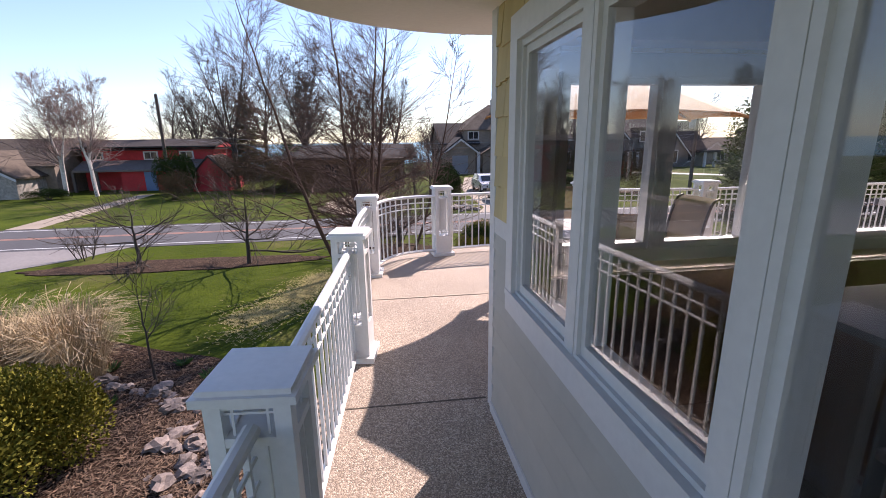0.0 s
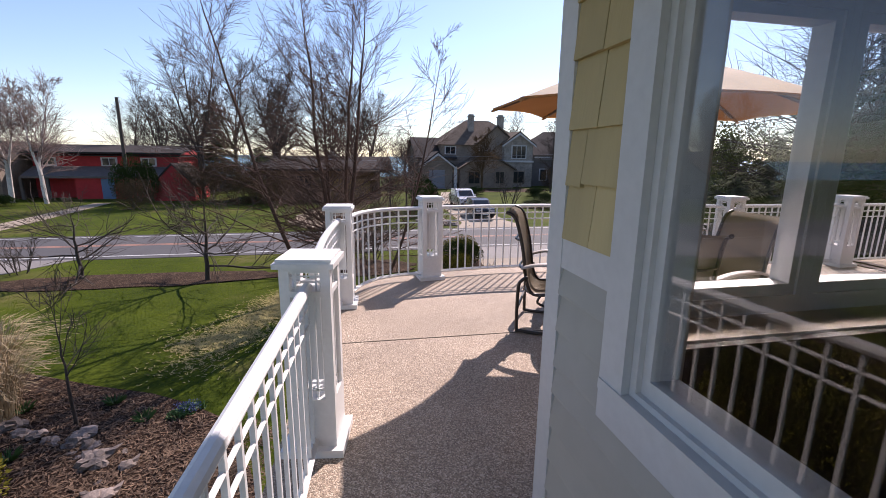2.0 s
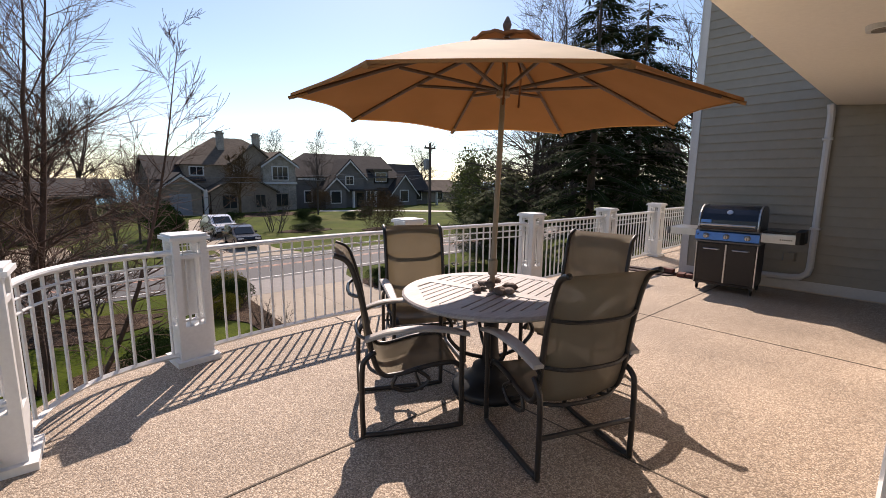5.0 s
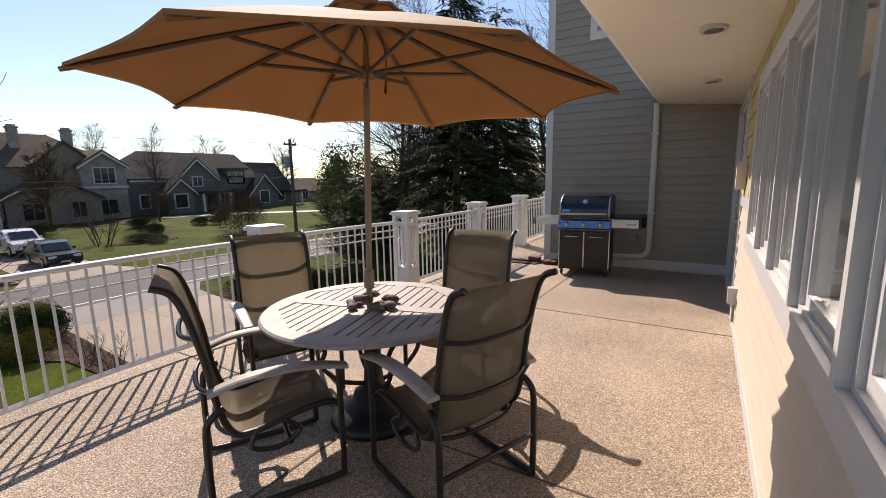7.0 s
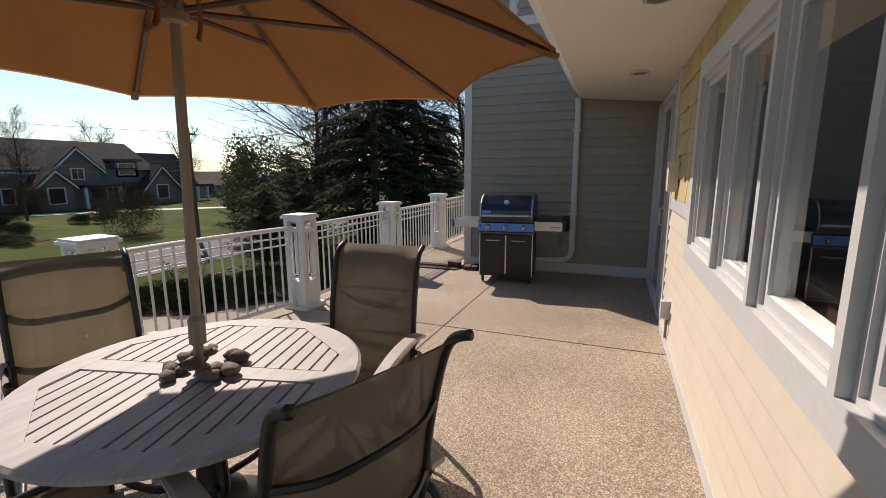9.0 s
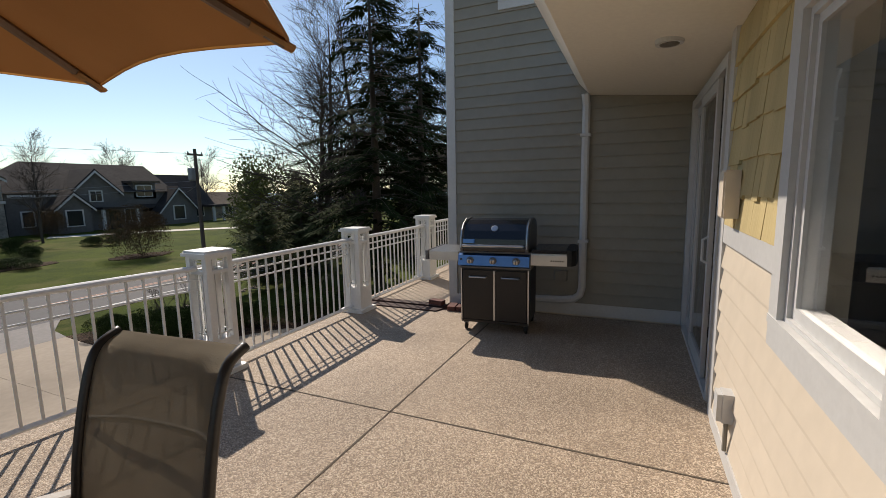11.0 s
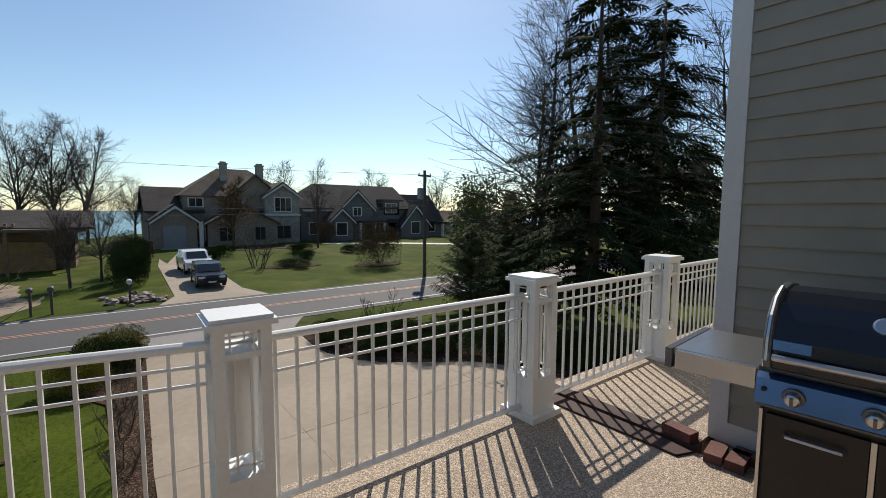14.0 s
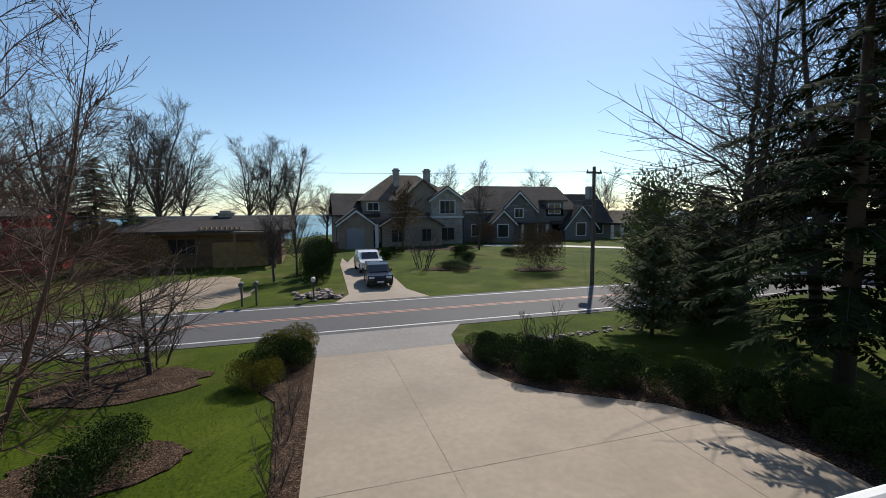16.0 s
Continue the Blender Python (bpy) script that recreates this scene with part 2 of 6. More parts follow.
tagged(part("driveway", sheet(drive, 0.03), CONCRETE), "pale concrete driveway with saw-cut joints", "driveway", kind="structure")
tagged(part("driveway_apron", sheet([(5.64, 20.91), (10.77, 20.91), (11.0, 22.1), (11.9, 23.6), (4.6, 23.6), (5.7, 22.3)], 0.03), APRON), "grey asphalt apron between driveway and road", "driveway", kind="structure")
tagged(part("driveway_opposite", sheet([(7.0, 30.0), (12.3, 30.0), (11.5, 32.6), (11.6, 46), (13.6, 58.5), (9.8, 58.5), (8.3, 45), (7.9, 32)], 0.03), CONCRETE), "pale concrete driveway of the house opposite", "driveway", kind="structure")

# ---- deck ----
POSTS = [(-0.273, 1.597, -5), (-0.117, 3.756, -9), (-0.03, 6.08, -4), (1.09, 7.0, 6), (3.42, 7.02, -4), (5.40, 6.72, -2), (7.49, 6.69, 0), (9.53, 6.68, 0), (11.6, 6.68, 0)]
edge = [(-0.66, -6), (-0.5, 1.5), (-0.33, 3.7), (-0.24, 5.95)] + arc((1.25, 5.75), 1.53, 170, 95, 8) + [(2.2, 7.34), (3.4, 7.25), (4.4, 7.07), (5.4, 6.93), (7.6, 6.89), (7.9, 6.89)]
deck_poly = edge + [(7.9, 5.6), (8.15, 5.6), (8.15, 2.86), (0.8, 2.86), (0.8, -6)]
deck = tagged(part("deck", prism(deck_poly[::-1], -0.3, 0.0), DECK), "tan exposed-aggregate concrete deck with saw-cut joints", "deck", kind="structure")
tagged(part("deck_walkway", prism([(8.03, 5.66), (16, 5.66), (16, 6.89), (8.03, 6.89)], -0.3, 0.03), DECK), "raised exposed-aggregate walkway along the side wing", "walkway", kind="structure")
tagged(part("house_base", box((0.85, -6, -3.3), (16, 5.4, -0.3)), SIDING), "cream lower storey under the deck", "house wall", kind="structure")

# ---- railing ----
def post():
    t = thing("railing_post", "white painted metal railing post with slotted openings and flat cap", "post", "deck railing posts")
    part("base", box((-0.165, -0.165, 0), (0.165, 0.165, 0.045)), WHITE, t, bevel=0.006)
    part("plinth", box((-0.125, -0.125, 0.04), (0.125, 0.125, 0.32)), WHITE, t, bevel=0.004)
    for sx in (-1, 1):
        for sy in (-1, 1):
            part("stile", box((sx * 0.1 - 0.025, sy * 0.1 - 0.025, 0.318), (sx * 0.1 + 0.025, sy * 0.1 + 0.025, 1.04)), WHITE, t, bevel=0.003)
    part("column", box((-0.055, -0.055, 0.40), (0.055, 0.055, 0.889)), WHITE, t, bevel=0.003)
    for z0, z1, w in ((0.885, 0.915, 0.123), (1.01, 1.04, 0.122)):
        bm = box((-w, -w, z0), (w, -0.078, z1))
        box((-w, 0.078, z0), (w, w, z1), bm), box((-w, -0.078, z0), (-0.078, 0.078, z1), bm), box((0.078, -0.078, z0), (w, 0.078, z1), bm)
        part("crossbar", bm, WHITE, t)
    part("top_plate", box((-0.078, -0.078, 0.889), (0.078, 0.078, 0.903)), WHITE, t)
    for a in range(4):
        bm = box((-0.077, -0.108, 0.362), (0.077, -0.096, 0.374))
        box((-0.04, -0.108, 0.32), (-0.03, -0.096, 0.90), bm), box((0.03, -0.108, 0.32), (0.04, -0.096, 0.90), bm)
        box((-0.077, -0.108, 0.985), (0.077, -0.1, 0.992), bm), box((-0.055, -0.107, 0.91), (-0.047, -0.101, 1.012), bm), box((0.047, -0.107, 0.91), (0.055, -0.101, 1.012), bm)
        bmesh.ops.rotate(bm, verts=bm.verts, matrix=Matrix.Rotation(a * math.pi / 2, 3, "Z"))
        part("grille", bm, WHITE, t)
    cap = part("cap", box((-0.15, -0.15, 1.035), (0.15, 0.15, 1.062)), WHITE, t, bevel=0.006)
    part("cap_plate", box((-0.135, -0.135, 1.06), (0.135, 0.135, 1.08)), WHITE, cap, bevel=0.006)
    return t


first = post()
first.matrix_basis = pose(*POSTS[0][:2], 0, 0, 0, POSTS[0][2])
for x, y, a in POSTS[1:]:
    copy_thing(first, pose(x, y, 0.03 if x > 9 else 0, 0, 0, a))

BALUSTER = box((-0.008, -0.008, 0.09), (0.008, 0.008, 0.92))
BAL_ME = bpy.data.meshes.new("baluster")
BALUSTER.to_mesh(BAL_ME)
BALUSTER.free()
BAL_ME.materials.append(WHITE)


def railing(p, q, bulge=0.0, z=0.0):
    p, q = Vector((*p[:2], z)), Vector((*q[:2], z))
    d = (q - p).normalized()
    nrm = Vector((-d.y, d.x, 0))
    p, q = p + d * 0.115, q - d * 0.115
    at = lambda u: p.lerp(q, u) + nrm * (bulge * 4 * u * (1 - u))
    t = thing("railing", "white painted metal railing with square balusters", "railing", "deck railings")
    us = [i / 12 for i in range(13)] if bulge else [0, 1]
    up = Vector((0, 0, 1))
    part("top_rail", tube([at(u) + up * 0.935 for u in us], 0.028, 10, flat=0.85), WHITE, t, smooth=False)
    part("bottom_rail", tube([at(u) + up * 0.08 for u in us], 0.022, 4), WHITE, t)
    for h in (0.84, 0.755):
        part("middle_rail", tube([at(u) + up * h for u in us], 0.009, 6), WHITE, t)
    n = max(2, round((q - p).length / 0.112))
    for i in range(n):
        o = new("baluster", BAL_ME)
        o.parent, o.matrix_basis = t, Matrix.Translation(at((i + 0.5) / n)) @ Matrix.Rotation(math.atan2(d.y, d.x), 4, "Z")
    return t


for i, (a, b) in enumerate(zip(POSTS, POSTS[1:])):
    railing(a, b, {1: 0.05, 2: 0.26, 3: 0.09, 4: 0.05}.get(i, 0), 0.03 if i >= 7 else 0)
railing((-0.44, -0.6), POSTS[0])

# ---- house ----
house = dict(kind="structure")
# solid wall cores with openings, cut as pieces
def wall_pieces(name, axis, face, thick, runs, label):
    """A wall from boxes: runs of (from, to, bottom, top) along the other axis; thickness goes inwards."""
    bm = bmesh.new()
    for a, b, z0, z1 in runs:
        if axis == "y":
            box((a, face - thick, z0), (b, face, z1), bm)
        else:
            box((face, a, z0), (face + thick, b, z1), bm)
    return tagged(part(name, bm, SIDING), label, "wall", kind="structure")


NW, WW = 2.90, 0.82
wall_pieces("wall_north", "y", NW, 0.2, [(WW, 6.12, -0.3, 0.95), (WW, 1.08, 0.95, 2.28), (4.85, 6.12, 0.95, 2.28), (WW, 6.12, 2.28, 2.9)], "cream house wall with window band and shingles")
wall_pieces("wall_west", "x", WW, 0.2, [(-6, NW - 0.2, -0.3, 0.9), (2.44, NW - 0.2, 0.9, 2.28), (-6, -1.2, 0.9, 2.28), (-6, NW - 0.2, 2.28, 2.9)], "cream house wall with large windows")
wall_pieces("wall_wing", "x", 8.17, 0.2, [(2.4, 5.64, -0.3, 7.0)], "tall side wing of the house with lap siding")
tagged(part("wall_wing_side", box((8.37, 5.44, -3.2), (16, 5.64, 7.0)), SHADEGREY), "far side wall of the house wing", "wall", kind="structure")
tagged(part("wall_recess", box((6.12, 2.7, -0.3), (6.25, 2.86, 2.9), box((8.14, 2.7, -0.3), (8.17, 2.86, 2.9), box((6.25, 2.7, -0.3), (8.14, 2.86, 0.0), box((6.25, 2.7, 2.38), (8.14, 2.86, 2.9))))), SIDING), "wall of the recess with the sliding door", "wall", kind="structure")
tagged(part("roof", prism([(WW, -6), (16, -6), (16, 2.9), (WW, 2.9)], 2.9, 3.1), SOFFIT), "roof over the house", "roof", kind="structure")
rim = arc((0.85, 2.5), 1.55, 180, 90, 14)
back = arc((0.9, 2.36), 1.56, 180, 90, 14)
outer = [(-0.70, -6)] + rim + [(8.17, 4.05)]
lower = [(-0.66, -6)] + back + [(8.17, 3.93)]
bm = bmesh.new()
n_out = len(outer)
mid = n_out - 1
ins = [(WW, -6), (WW, 2.85), (8.17, 2.85)]
lo_in = [bm.verts.new((x, y, 2.45)) for x, y in ins]
lo_out = [bm.verts.new((x, y, 2.555)) for x, y in lower]
edge_v = [bm.verts.new((x, y, 2.69)) for x, y in outer]
up_out = [bm.verts.new((x, y, 2.82)) for x, y in outer]
top_in = [bm.verts.new((x, y, 2.95)) for x, y in ins]
bm.faces.new((lo_in[0], lo_in[1], lo_out[1], lo_out[0]))
for i in range(1, mid - 1):
    bm.faces.new((lo_in[1], lo_out[i + 1], lo_out[i]))
    bm.faces.new((top_in[1], up_out[i], up_out[i + 1]))
bm.faces.new((lo_in[1], lo_in[2], lo_out[mid], lo_out[mid - 1]))
bm.faces.new((top_in[0], up_out[0], up_out[1], top_in[1]))
bm.faces.new((top_in[1], up_out[mid - 1], up_out[mid], top_in[2]))
for i in range(mid):
    bm.faces.new((lo_out[i], lo_out[i + 1], edge_v[i + 1], edge_v[i]))
    bm.faces.new((edge_v[i], edge_v[i + 1], up_out[i + 1], up_out[i]))
bmesh.ops.recalc_face_normals(bm, faces=bm.faces)
tagged(part("soffit", bm, SOFFIT), "smooth off-white soffit with rounded corner and gutter edge", "soffit", kind="structure")
# ---- house skin ----
NM = Matrix.Translation((0, NW, 0))
WM = Matrix.Translation((WW, 0, 0)) @ Matrix.Rotation(math.pi / 2, 4, "Z")
EM = Matrix.Translation((8.17, 0, 0)) @ Matrix.Rotation(math.pi / 2, 4, "Z")


def trim_board(m, lo, hi, label="white painted trim board", name="trim"):
    o = tagged(part(name, box(lo, hi), TRIM, bevel=0.004), label, "trim", kind="structure")
    o.matrix_basis = m
    return o


def window(name, m, spans, z0, z1, label, proud=0.042):
    """A band of windows: outer casing, a sash and a pane for each span, seen from outside along +y of m."""
    w = tagged(new(name), label, "window", kind="structure")
    w.matrix_basis = m
    a, b = spans[0][0], spans[-1][1]
    part("casing", box((a - 0.13, -0.01, z1), (b + 0.13, 0.035, z1 + 0.12), box((a - 0.13, -0.01, z0 - 0.11), (b + 0.13, 0.035, z0), box((a - 0.13, -0.01, z0), (a - 0.026, 0.035, z1), box((b + 0.026, -0.01, z0), (b + 0.13, 0.035, z1))))), TRIM, w)
    part("window_sill", box((a - 0.127, -0.02, z0 - 0.02), (b + 0.127, 0.04, z0 + 0.012)), TRIM, w, bevel=0.004)
    fw, sw = 0.025, 0.03
    for i, (p, q) in enumerate(spans):
        f = part("window_frame", box((p - fw, -0.10, z0 + 0.013), (p, 0.012, z1), box((q, -0.10, z0 + 0.013), (q + fw, 0.012, z1), box((p, -0.10, z0 + 0.013), (q, 0.012, z0 + 0.03), box((p, -0.10, z1 - 0.03), (q, 0.012, z1))))), TRIM, w)
        part("sash", box((p, -0.09, z0 + 0.03), (p + sw, -0.004, z1 - 0.03), box((q - sw, -0.09, z0 + 0.03), (q, -0.004, z1 - 0.03), box((p + sw, -0.09, z0 + 0.03), (q - sw, -0.004, z0 + 0.075), box((p + sw, -0.09, z1 - 0.065), (q - sw, -0.004, z1 - 0.03))))), TRIM, f, bevel=0.003)
        g = part("pane", box((p + sw - 0.006, -0.021, z0 + 0.07), (q - sw + 0.006, -0.016, z1 - 0.06)), GLASS, f)
        g.visible_shadow = False
        if i + 1 < len(spans):
            part("mullion", box((q + fw + 0.001, -0.10, z0 + 0.013), (spans[i + 1][0] - fw - 0.001, proud, z1 - 0.002)), TRIM, w, bevel=0.003)
    return w


window("window_1", NM, [(1.22, 1.825), (1.915, 2.535), (2.625, 3.255), (3.345, 3.945), (4.035, 4.755)], 1.03, 2.13, "white-framed band of tall windows")
window("window_2", WM, [(-1.05, 0.925), (1.01, 1.66), (1.765, 2.36)], 0.96, 2.2, "white-framed large windows beside the deck", 0.014)
# sliding door in the recess
d = tagged(new("door_1"), "white-framed sliding glass door standing partly open", "door", kind="structure")
d.matrix_basis = Matrix.Translation((0, 2.86, 0))
part("door_frame", box((6.25, -0.02, 0.02), (6.31, 0.06, 2.38), box((8.04, -0.02, 0.02), (8.14, 0.06, 2.38), box((6.31, -0.02, 2.30), (8.04, 0.06, 2.38), box((6.31, -0.02, 0), (8.04, 0.06, 0.04))))), TRIM, d)
for p, q, k in ((6.62, 7.48, 0.022), (7.18, 8.03, -0.012)):
    s = part("door_leaf", box((p, k, 0.045), (p + 0.07, k + 0.03, 2.295), box((q - 0.07, k, 0.045), (q, k + 0.03, 2.295), box((p + 0.07, k, 0.045), (q - 0.07, k + 0.03, 0.17), box((p + 0.07, k, 2.215), (q - 0.07, k + 0.03, 2.295))))), TRIM, d)
    part("pane", box((p + 0.07, k + 0.01, 0.17), (q - 0.07, k + 0.016, 2.215)), GLASS, s)
part("handle", tube([(6.65, 0.05, 0.95), (6.65, 0.085, 0.97), (6.65, 0.085, 1.13), (6.65, 0.05, 1.15)], 0.01, 8), TRIM, d)

for m, lo, hi in ((WM, (2.80, 0, -0.02), (NW + 0.005, 0.018, 2.5)), (NM, (WW + 0.004, 0.001, -0.02), (WW + 0.12, 0.018, 2.5)), (NM, (6.0, 0, -0.02), (6.125, 0.025, 2.5)),
                  (WM, (2.49, 0, 1.215), (2.80, 0.016, 1.317)), (NM, (4.89, 0, 1.19), (6.0, 0.022, 1.30)), (NM, (0.94, 0, 1.19), (1.07, 0.022, 1.30)),
                  (WM, (-3, 0, 0.0), (2.80, 0.03, 0.07)), (NM, (0.95, 0, 0.0), (6.0, 0.03, 0.09)), (EM, (2.63, 0, 0.02), (5.555, 0.03, 0.16)),
                  (EM, (5.555, 0, 0.02), (5.66, 0.03, 7.0))):
    trim_board(m, lo, hi)
trim_board(Matrix.Identity(4), (8.14, 5.64, 0.03), (8.30, 5.67, 7.0))

# tapered lap boards
def lap_board(exposure):
    bm = bmesh.new()
    prof = [(0.0, 0.0), (0.021, 0.0), (0.021, 0.012), (0.004, exposure + 0.01), (0.0, exposure + 0.01)]
    a = [bm.verts.new((0, y, z)) for y, z in prof]
    b = [bm.verts.new((1, y, z)) for y, z in prof]
    for i in range(5):
        bm.faces.new((a[i], b[i], b[(i + 1) % 5], a[(i + 1) % 5]))
    bm.faces.new(a[::-1]), bm.faces.new(b)
    bmesh.ops.recalc_face_normals(bm, faces=bm.faces)
    return bm


def lap_area(wall, m, a, b, z0, z1, exposure, material):
    me = bpy.data.meshes.new("siding_board")
    bm = lap_board(exposure)
    bm.to_mesh(me)
    bm.free()
    me.materials.append(material)
    z = z0
    while z < z1 - 0.03:
        o = new("siding_board", me)
        o.parent = wall
        o.matrix_basis = m @ Matrix.Translation((a, 0, z)) @ Matrix.Diagonal((b - a, 1, min(1, (z1 - z) / exposure), 1))
        z += exposure


def shingle_area(wall, m, a, b, z0, z1, seed):
    rng = random.Random(seed)
    sizes = {}
    z, ex = z0, 0.187
    while z < z1 - 0.04:
        u = a
        while u < b - 0.01:
            w = rng.choice((0.11, 0.14, 0.17, 0.21))
            if b - (u + w) < 0.07:
                w = b - u
            key = round(w, 3)
            if key not in sizes:
                me = bpy.data.meshes.new("shingle")
                bm = bmesh.new()
                prof = [(0.0, 0.0), (0.022, 0.0), (0.022, 0.004), (0.006, ex + 0.03), (0.0, ex + 0.03)]
                va = [bm.verts.new((0.002, y, zz)) for y, zz in prof]
                vb = [bm.verts.new((w - 0.002, y, zz)) for y, zz in prof]
                for i in range(5):
                    bm.faces.new((va[i], vb[i], vb[(i + 1) % 5], va[(i + 1) % 5]))
                bm.faces.new(va[::-1]), bm.faces.new(vb)
                bmesh.ops.recalc_face_normals(bm, faces=bm.faces)
                bm.to_mesh(me)
                bm.free()
                me.materials.append(SHINGLE)
                sizes[key] = me
            o = new("shingle", sizes[key])
            o.parent = wall
            drop = rng.choice((0, 0.003, 0.010, 0.022)) if z > z0 else 0
            o.matrix_basis = m @ Matrix.Translation((u, 0.0, z - drop)) @ Matrix.Diagonal((1, rng.uniform(0.9, 1.15), min(1.0, (z1 - z + drop) / (ex + 0.03)), 1))
            u += w
        z += ex


# downpipe on the wing wall
pipe = thing("downpipe", "cream painted metal downpipe with elbows on the siding", "downpipe")
part("pipe", tube([(8.06, 3.97, 2.56), (8.1, 3.96, 2.44), (8.1, 3.96, 0.37), (8.1, 3.98, 0.28), (8.1, 4.05, 0.22), (8.1, 4.18, 0.20), (8.1, 4.75, 0.18)], 0.045, 8, flat=0.8), TRIM, pipe)
for z in (2.1, 0.9):
    part("strap", box((8.05, 3.905, z), (8.162, 4.015, z + 0.03)), TRIM, pipe)
vent = thing("wall_vent", "small dark wall vent hood in the siding", "vent")
part("hood", prism([(8.10, 4.15), (8.18, 4.12), (8.18, 4.3), (8.10, 4.27)], 0.43, 0.55), SHADEGREY, vent)
# window high on the wing
w3 = window("window_3", EM, [(3.75, 4.35), (4.45, 4.86)], 3.73, 4.9, "white-framed upper window of the wing")
# lamps in the soffit
LENS = mat("dull_lens", (0.16, 0.14, 0.11), 0.3, var=0.1)
for x, y in ((2.2, 3.26), (4.23, 3.26), (6.23, 3.26), (0.45, 2.5)):
    l = thing("recessed_light", "round recessed soffit light, switched off", "ceiling light", "soffit lights")
    z = 2.448 + 0.08 * max(0, (y - 2.9)) / 1.0 if x > 1 else 2.476
    part("ring", lathe([(0.055, z - 0.012), (0.085, z - 0.012), (0.09, z + 0.02), (0.05, z + 0.02)], 20, m=pose(x, y, 0)), TRIM, l)
    part("lens", lathe([(0.06, z - 0.015), (0.06, z + 0.01)], 20, m=pose(x, y, 0)), LENS, l)
# boxes on the wall
bx = thing("chime_box", "small cream plastic box on the shingled wall", "wall box")
part("body", box((5.62, 2.92, 1.36), (5.76, 2.99, 1.62)), SIDING, bx, bevel=0.008)
part("cover", box((5.63, 2.988, 1.37), (5.75, 2.998, 1.61)), SIDING, bx, bevel=0.003)
bx = thing("outlet_box", "white weatherproof outlet box low on the wall", "outlet")
part("body", box((5.43, 2.91, 0.28), (5.53, 2.965, 0.44)), TRIM, bx, bevel=0.006)
part("cover", box((5.435, 2.963, 0.285), (5.525, 2.99, 0.435)), TRIM, bx, bevel=0.008)
part("conduit", tube([(5.48, 2.935, 0.28), (5.48, 2.935, 0.1)], 0.012, 8), SHADEGREY, bx)
# threshold and loose bricks at the wing corner
TIMBER = mat("dark_timber", (0.045, 0.02, 0.016), 0.8, var=0.3, fine=18, stretch=(1, 5, 1))
BRICK = mat("red_brick", (0.12, 0.048, 0.038), 0.85, var=0.3, big=6, fine=60, bump=0.4, rand=0.15)
tagged(part("threshold", prism([(7.9, 5.64), (8.03, 5.66), (8.03, 6.88), (7.9, 6.88)], -0.05, 0.035), TIMBER), "dark wet timber edging across the walkway", "edging", kind="structure")
tagged(part("threshold", prism([(7.74, 5.7), (7.89, 5.64), (7.89, 6.86), (7.74, 6.86)], -0.02, 0.016), TIMBER), "low dark timber plank before the walkway edging", "edging", kind="structure")
for x, y, a, z in ((7.93, 5.54, 8, 0), (7.97, 5.78, 80, 0.035), (8.04, 5.37, 95, 0), (7.94, 5.42, 5, 0)):
    tagged(part("paving_brick", box((-0.1, -0.05, 0), (0.1, 0.05, 0.06)), BRICK, bevel=0.004), "loose red clay brick by the corner board", "brick", "loose bricks").matrix_basis = pose(x, y, z, 0, 0, a)

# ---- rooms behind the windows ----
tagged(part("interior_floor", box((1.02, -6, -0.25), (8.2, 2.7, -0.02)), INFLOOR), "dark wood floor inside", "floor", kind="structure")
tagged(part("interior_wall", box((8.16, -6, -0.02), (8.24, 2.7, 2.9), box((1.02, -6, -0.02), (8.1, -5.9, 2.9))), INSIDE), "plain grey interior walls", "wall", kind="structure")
# Added dark panels hide the pale inner wall faces and darken the view in.
tagged(part("wainscot", box((1.06, 2.66, -0.02), (6.1, 2.695, 0.94), box((1.022, -5.9, -0.02), (1.055, 2.695, 0.89))), INFLOOR), "added dark panels under the windows inside", "wainscot", kind="structure")
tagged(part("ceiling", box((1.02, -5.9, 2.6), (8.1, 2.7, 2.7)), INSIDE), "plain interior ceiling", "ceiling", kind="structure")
WOODDARK = mat("dark_wood", (0.09, 0.05, 0.03), 0.35, var=0.3, stretch=(1, 8, 1))
BLUECLOTH = mat("blue_cloth", (0.08, 0.22, 0.42), 0.9, var=0.15)
ct = thing("counter", "dark wood kitchen counter with pale top behind the glass", "counter")
part("cabinet", box((2.3, 1.7, -0.02), (4.9, 2.3, 0.86)), WOODDARK, ct, bevel=0.005)
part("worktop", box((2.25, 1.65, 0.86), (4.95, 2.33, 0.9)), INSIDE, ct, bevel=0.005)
ta = thing("dining_table", "dark wooden indoor table behind the glass", "table")
part("tabletop", box((1.7, 0.2, 0.72), (2.7, 1.3, 0.76)), WOODDARK, ta, bevel=0.006)
for x in (1.76, 2.64):
    for y in (0.26, 1.24):
        part("leg", box((x - 0.035, y - 0.035, -0.02), (x + 0.035, y + 0.035, 0.72)), WOODDARK, ta)
tagged(part("folded_cloth", box((1.8, 0.5, 0.762), (2.25, 1.0, 0.80)), BLUECLOTH, bevel=0.015), "blue folded cloth on the indoor table", "cloth")

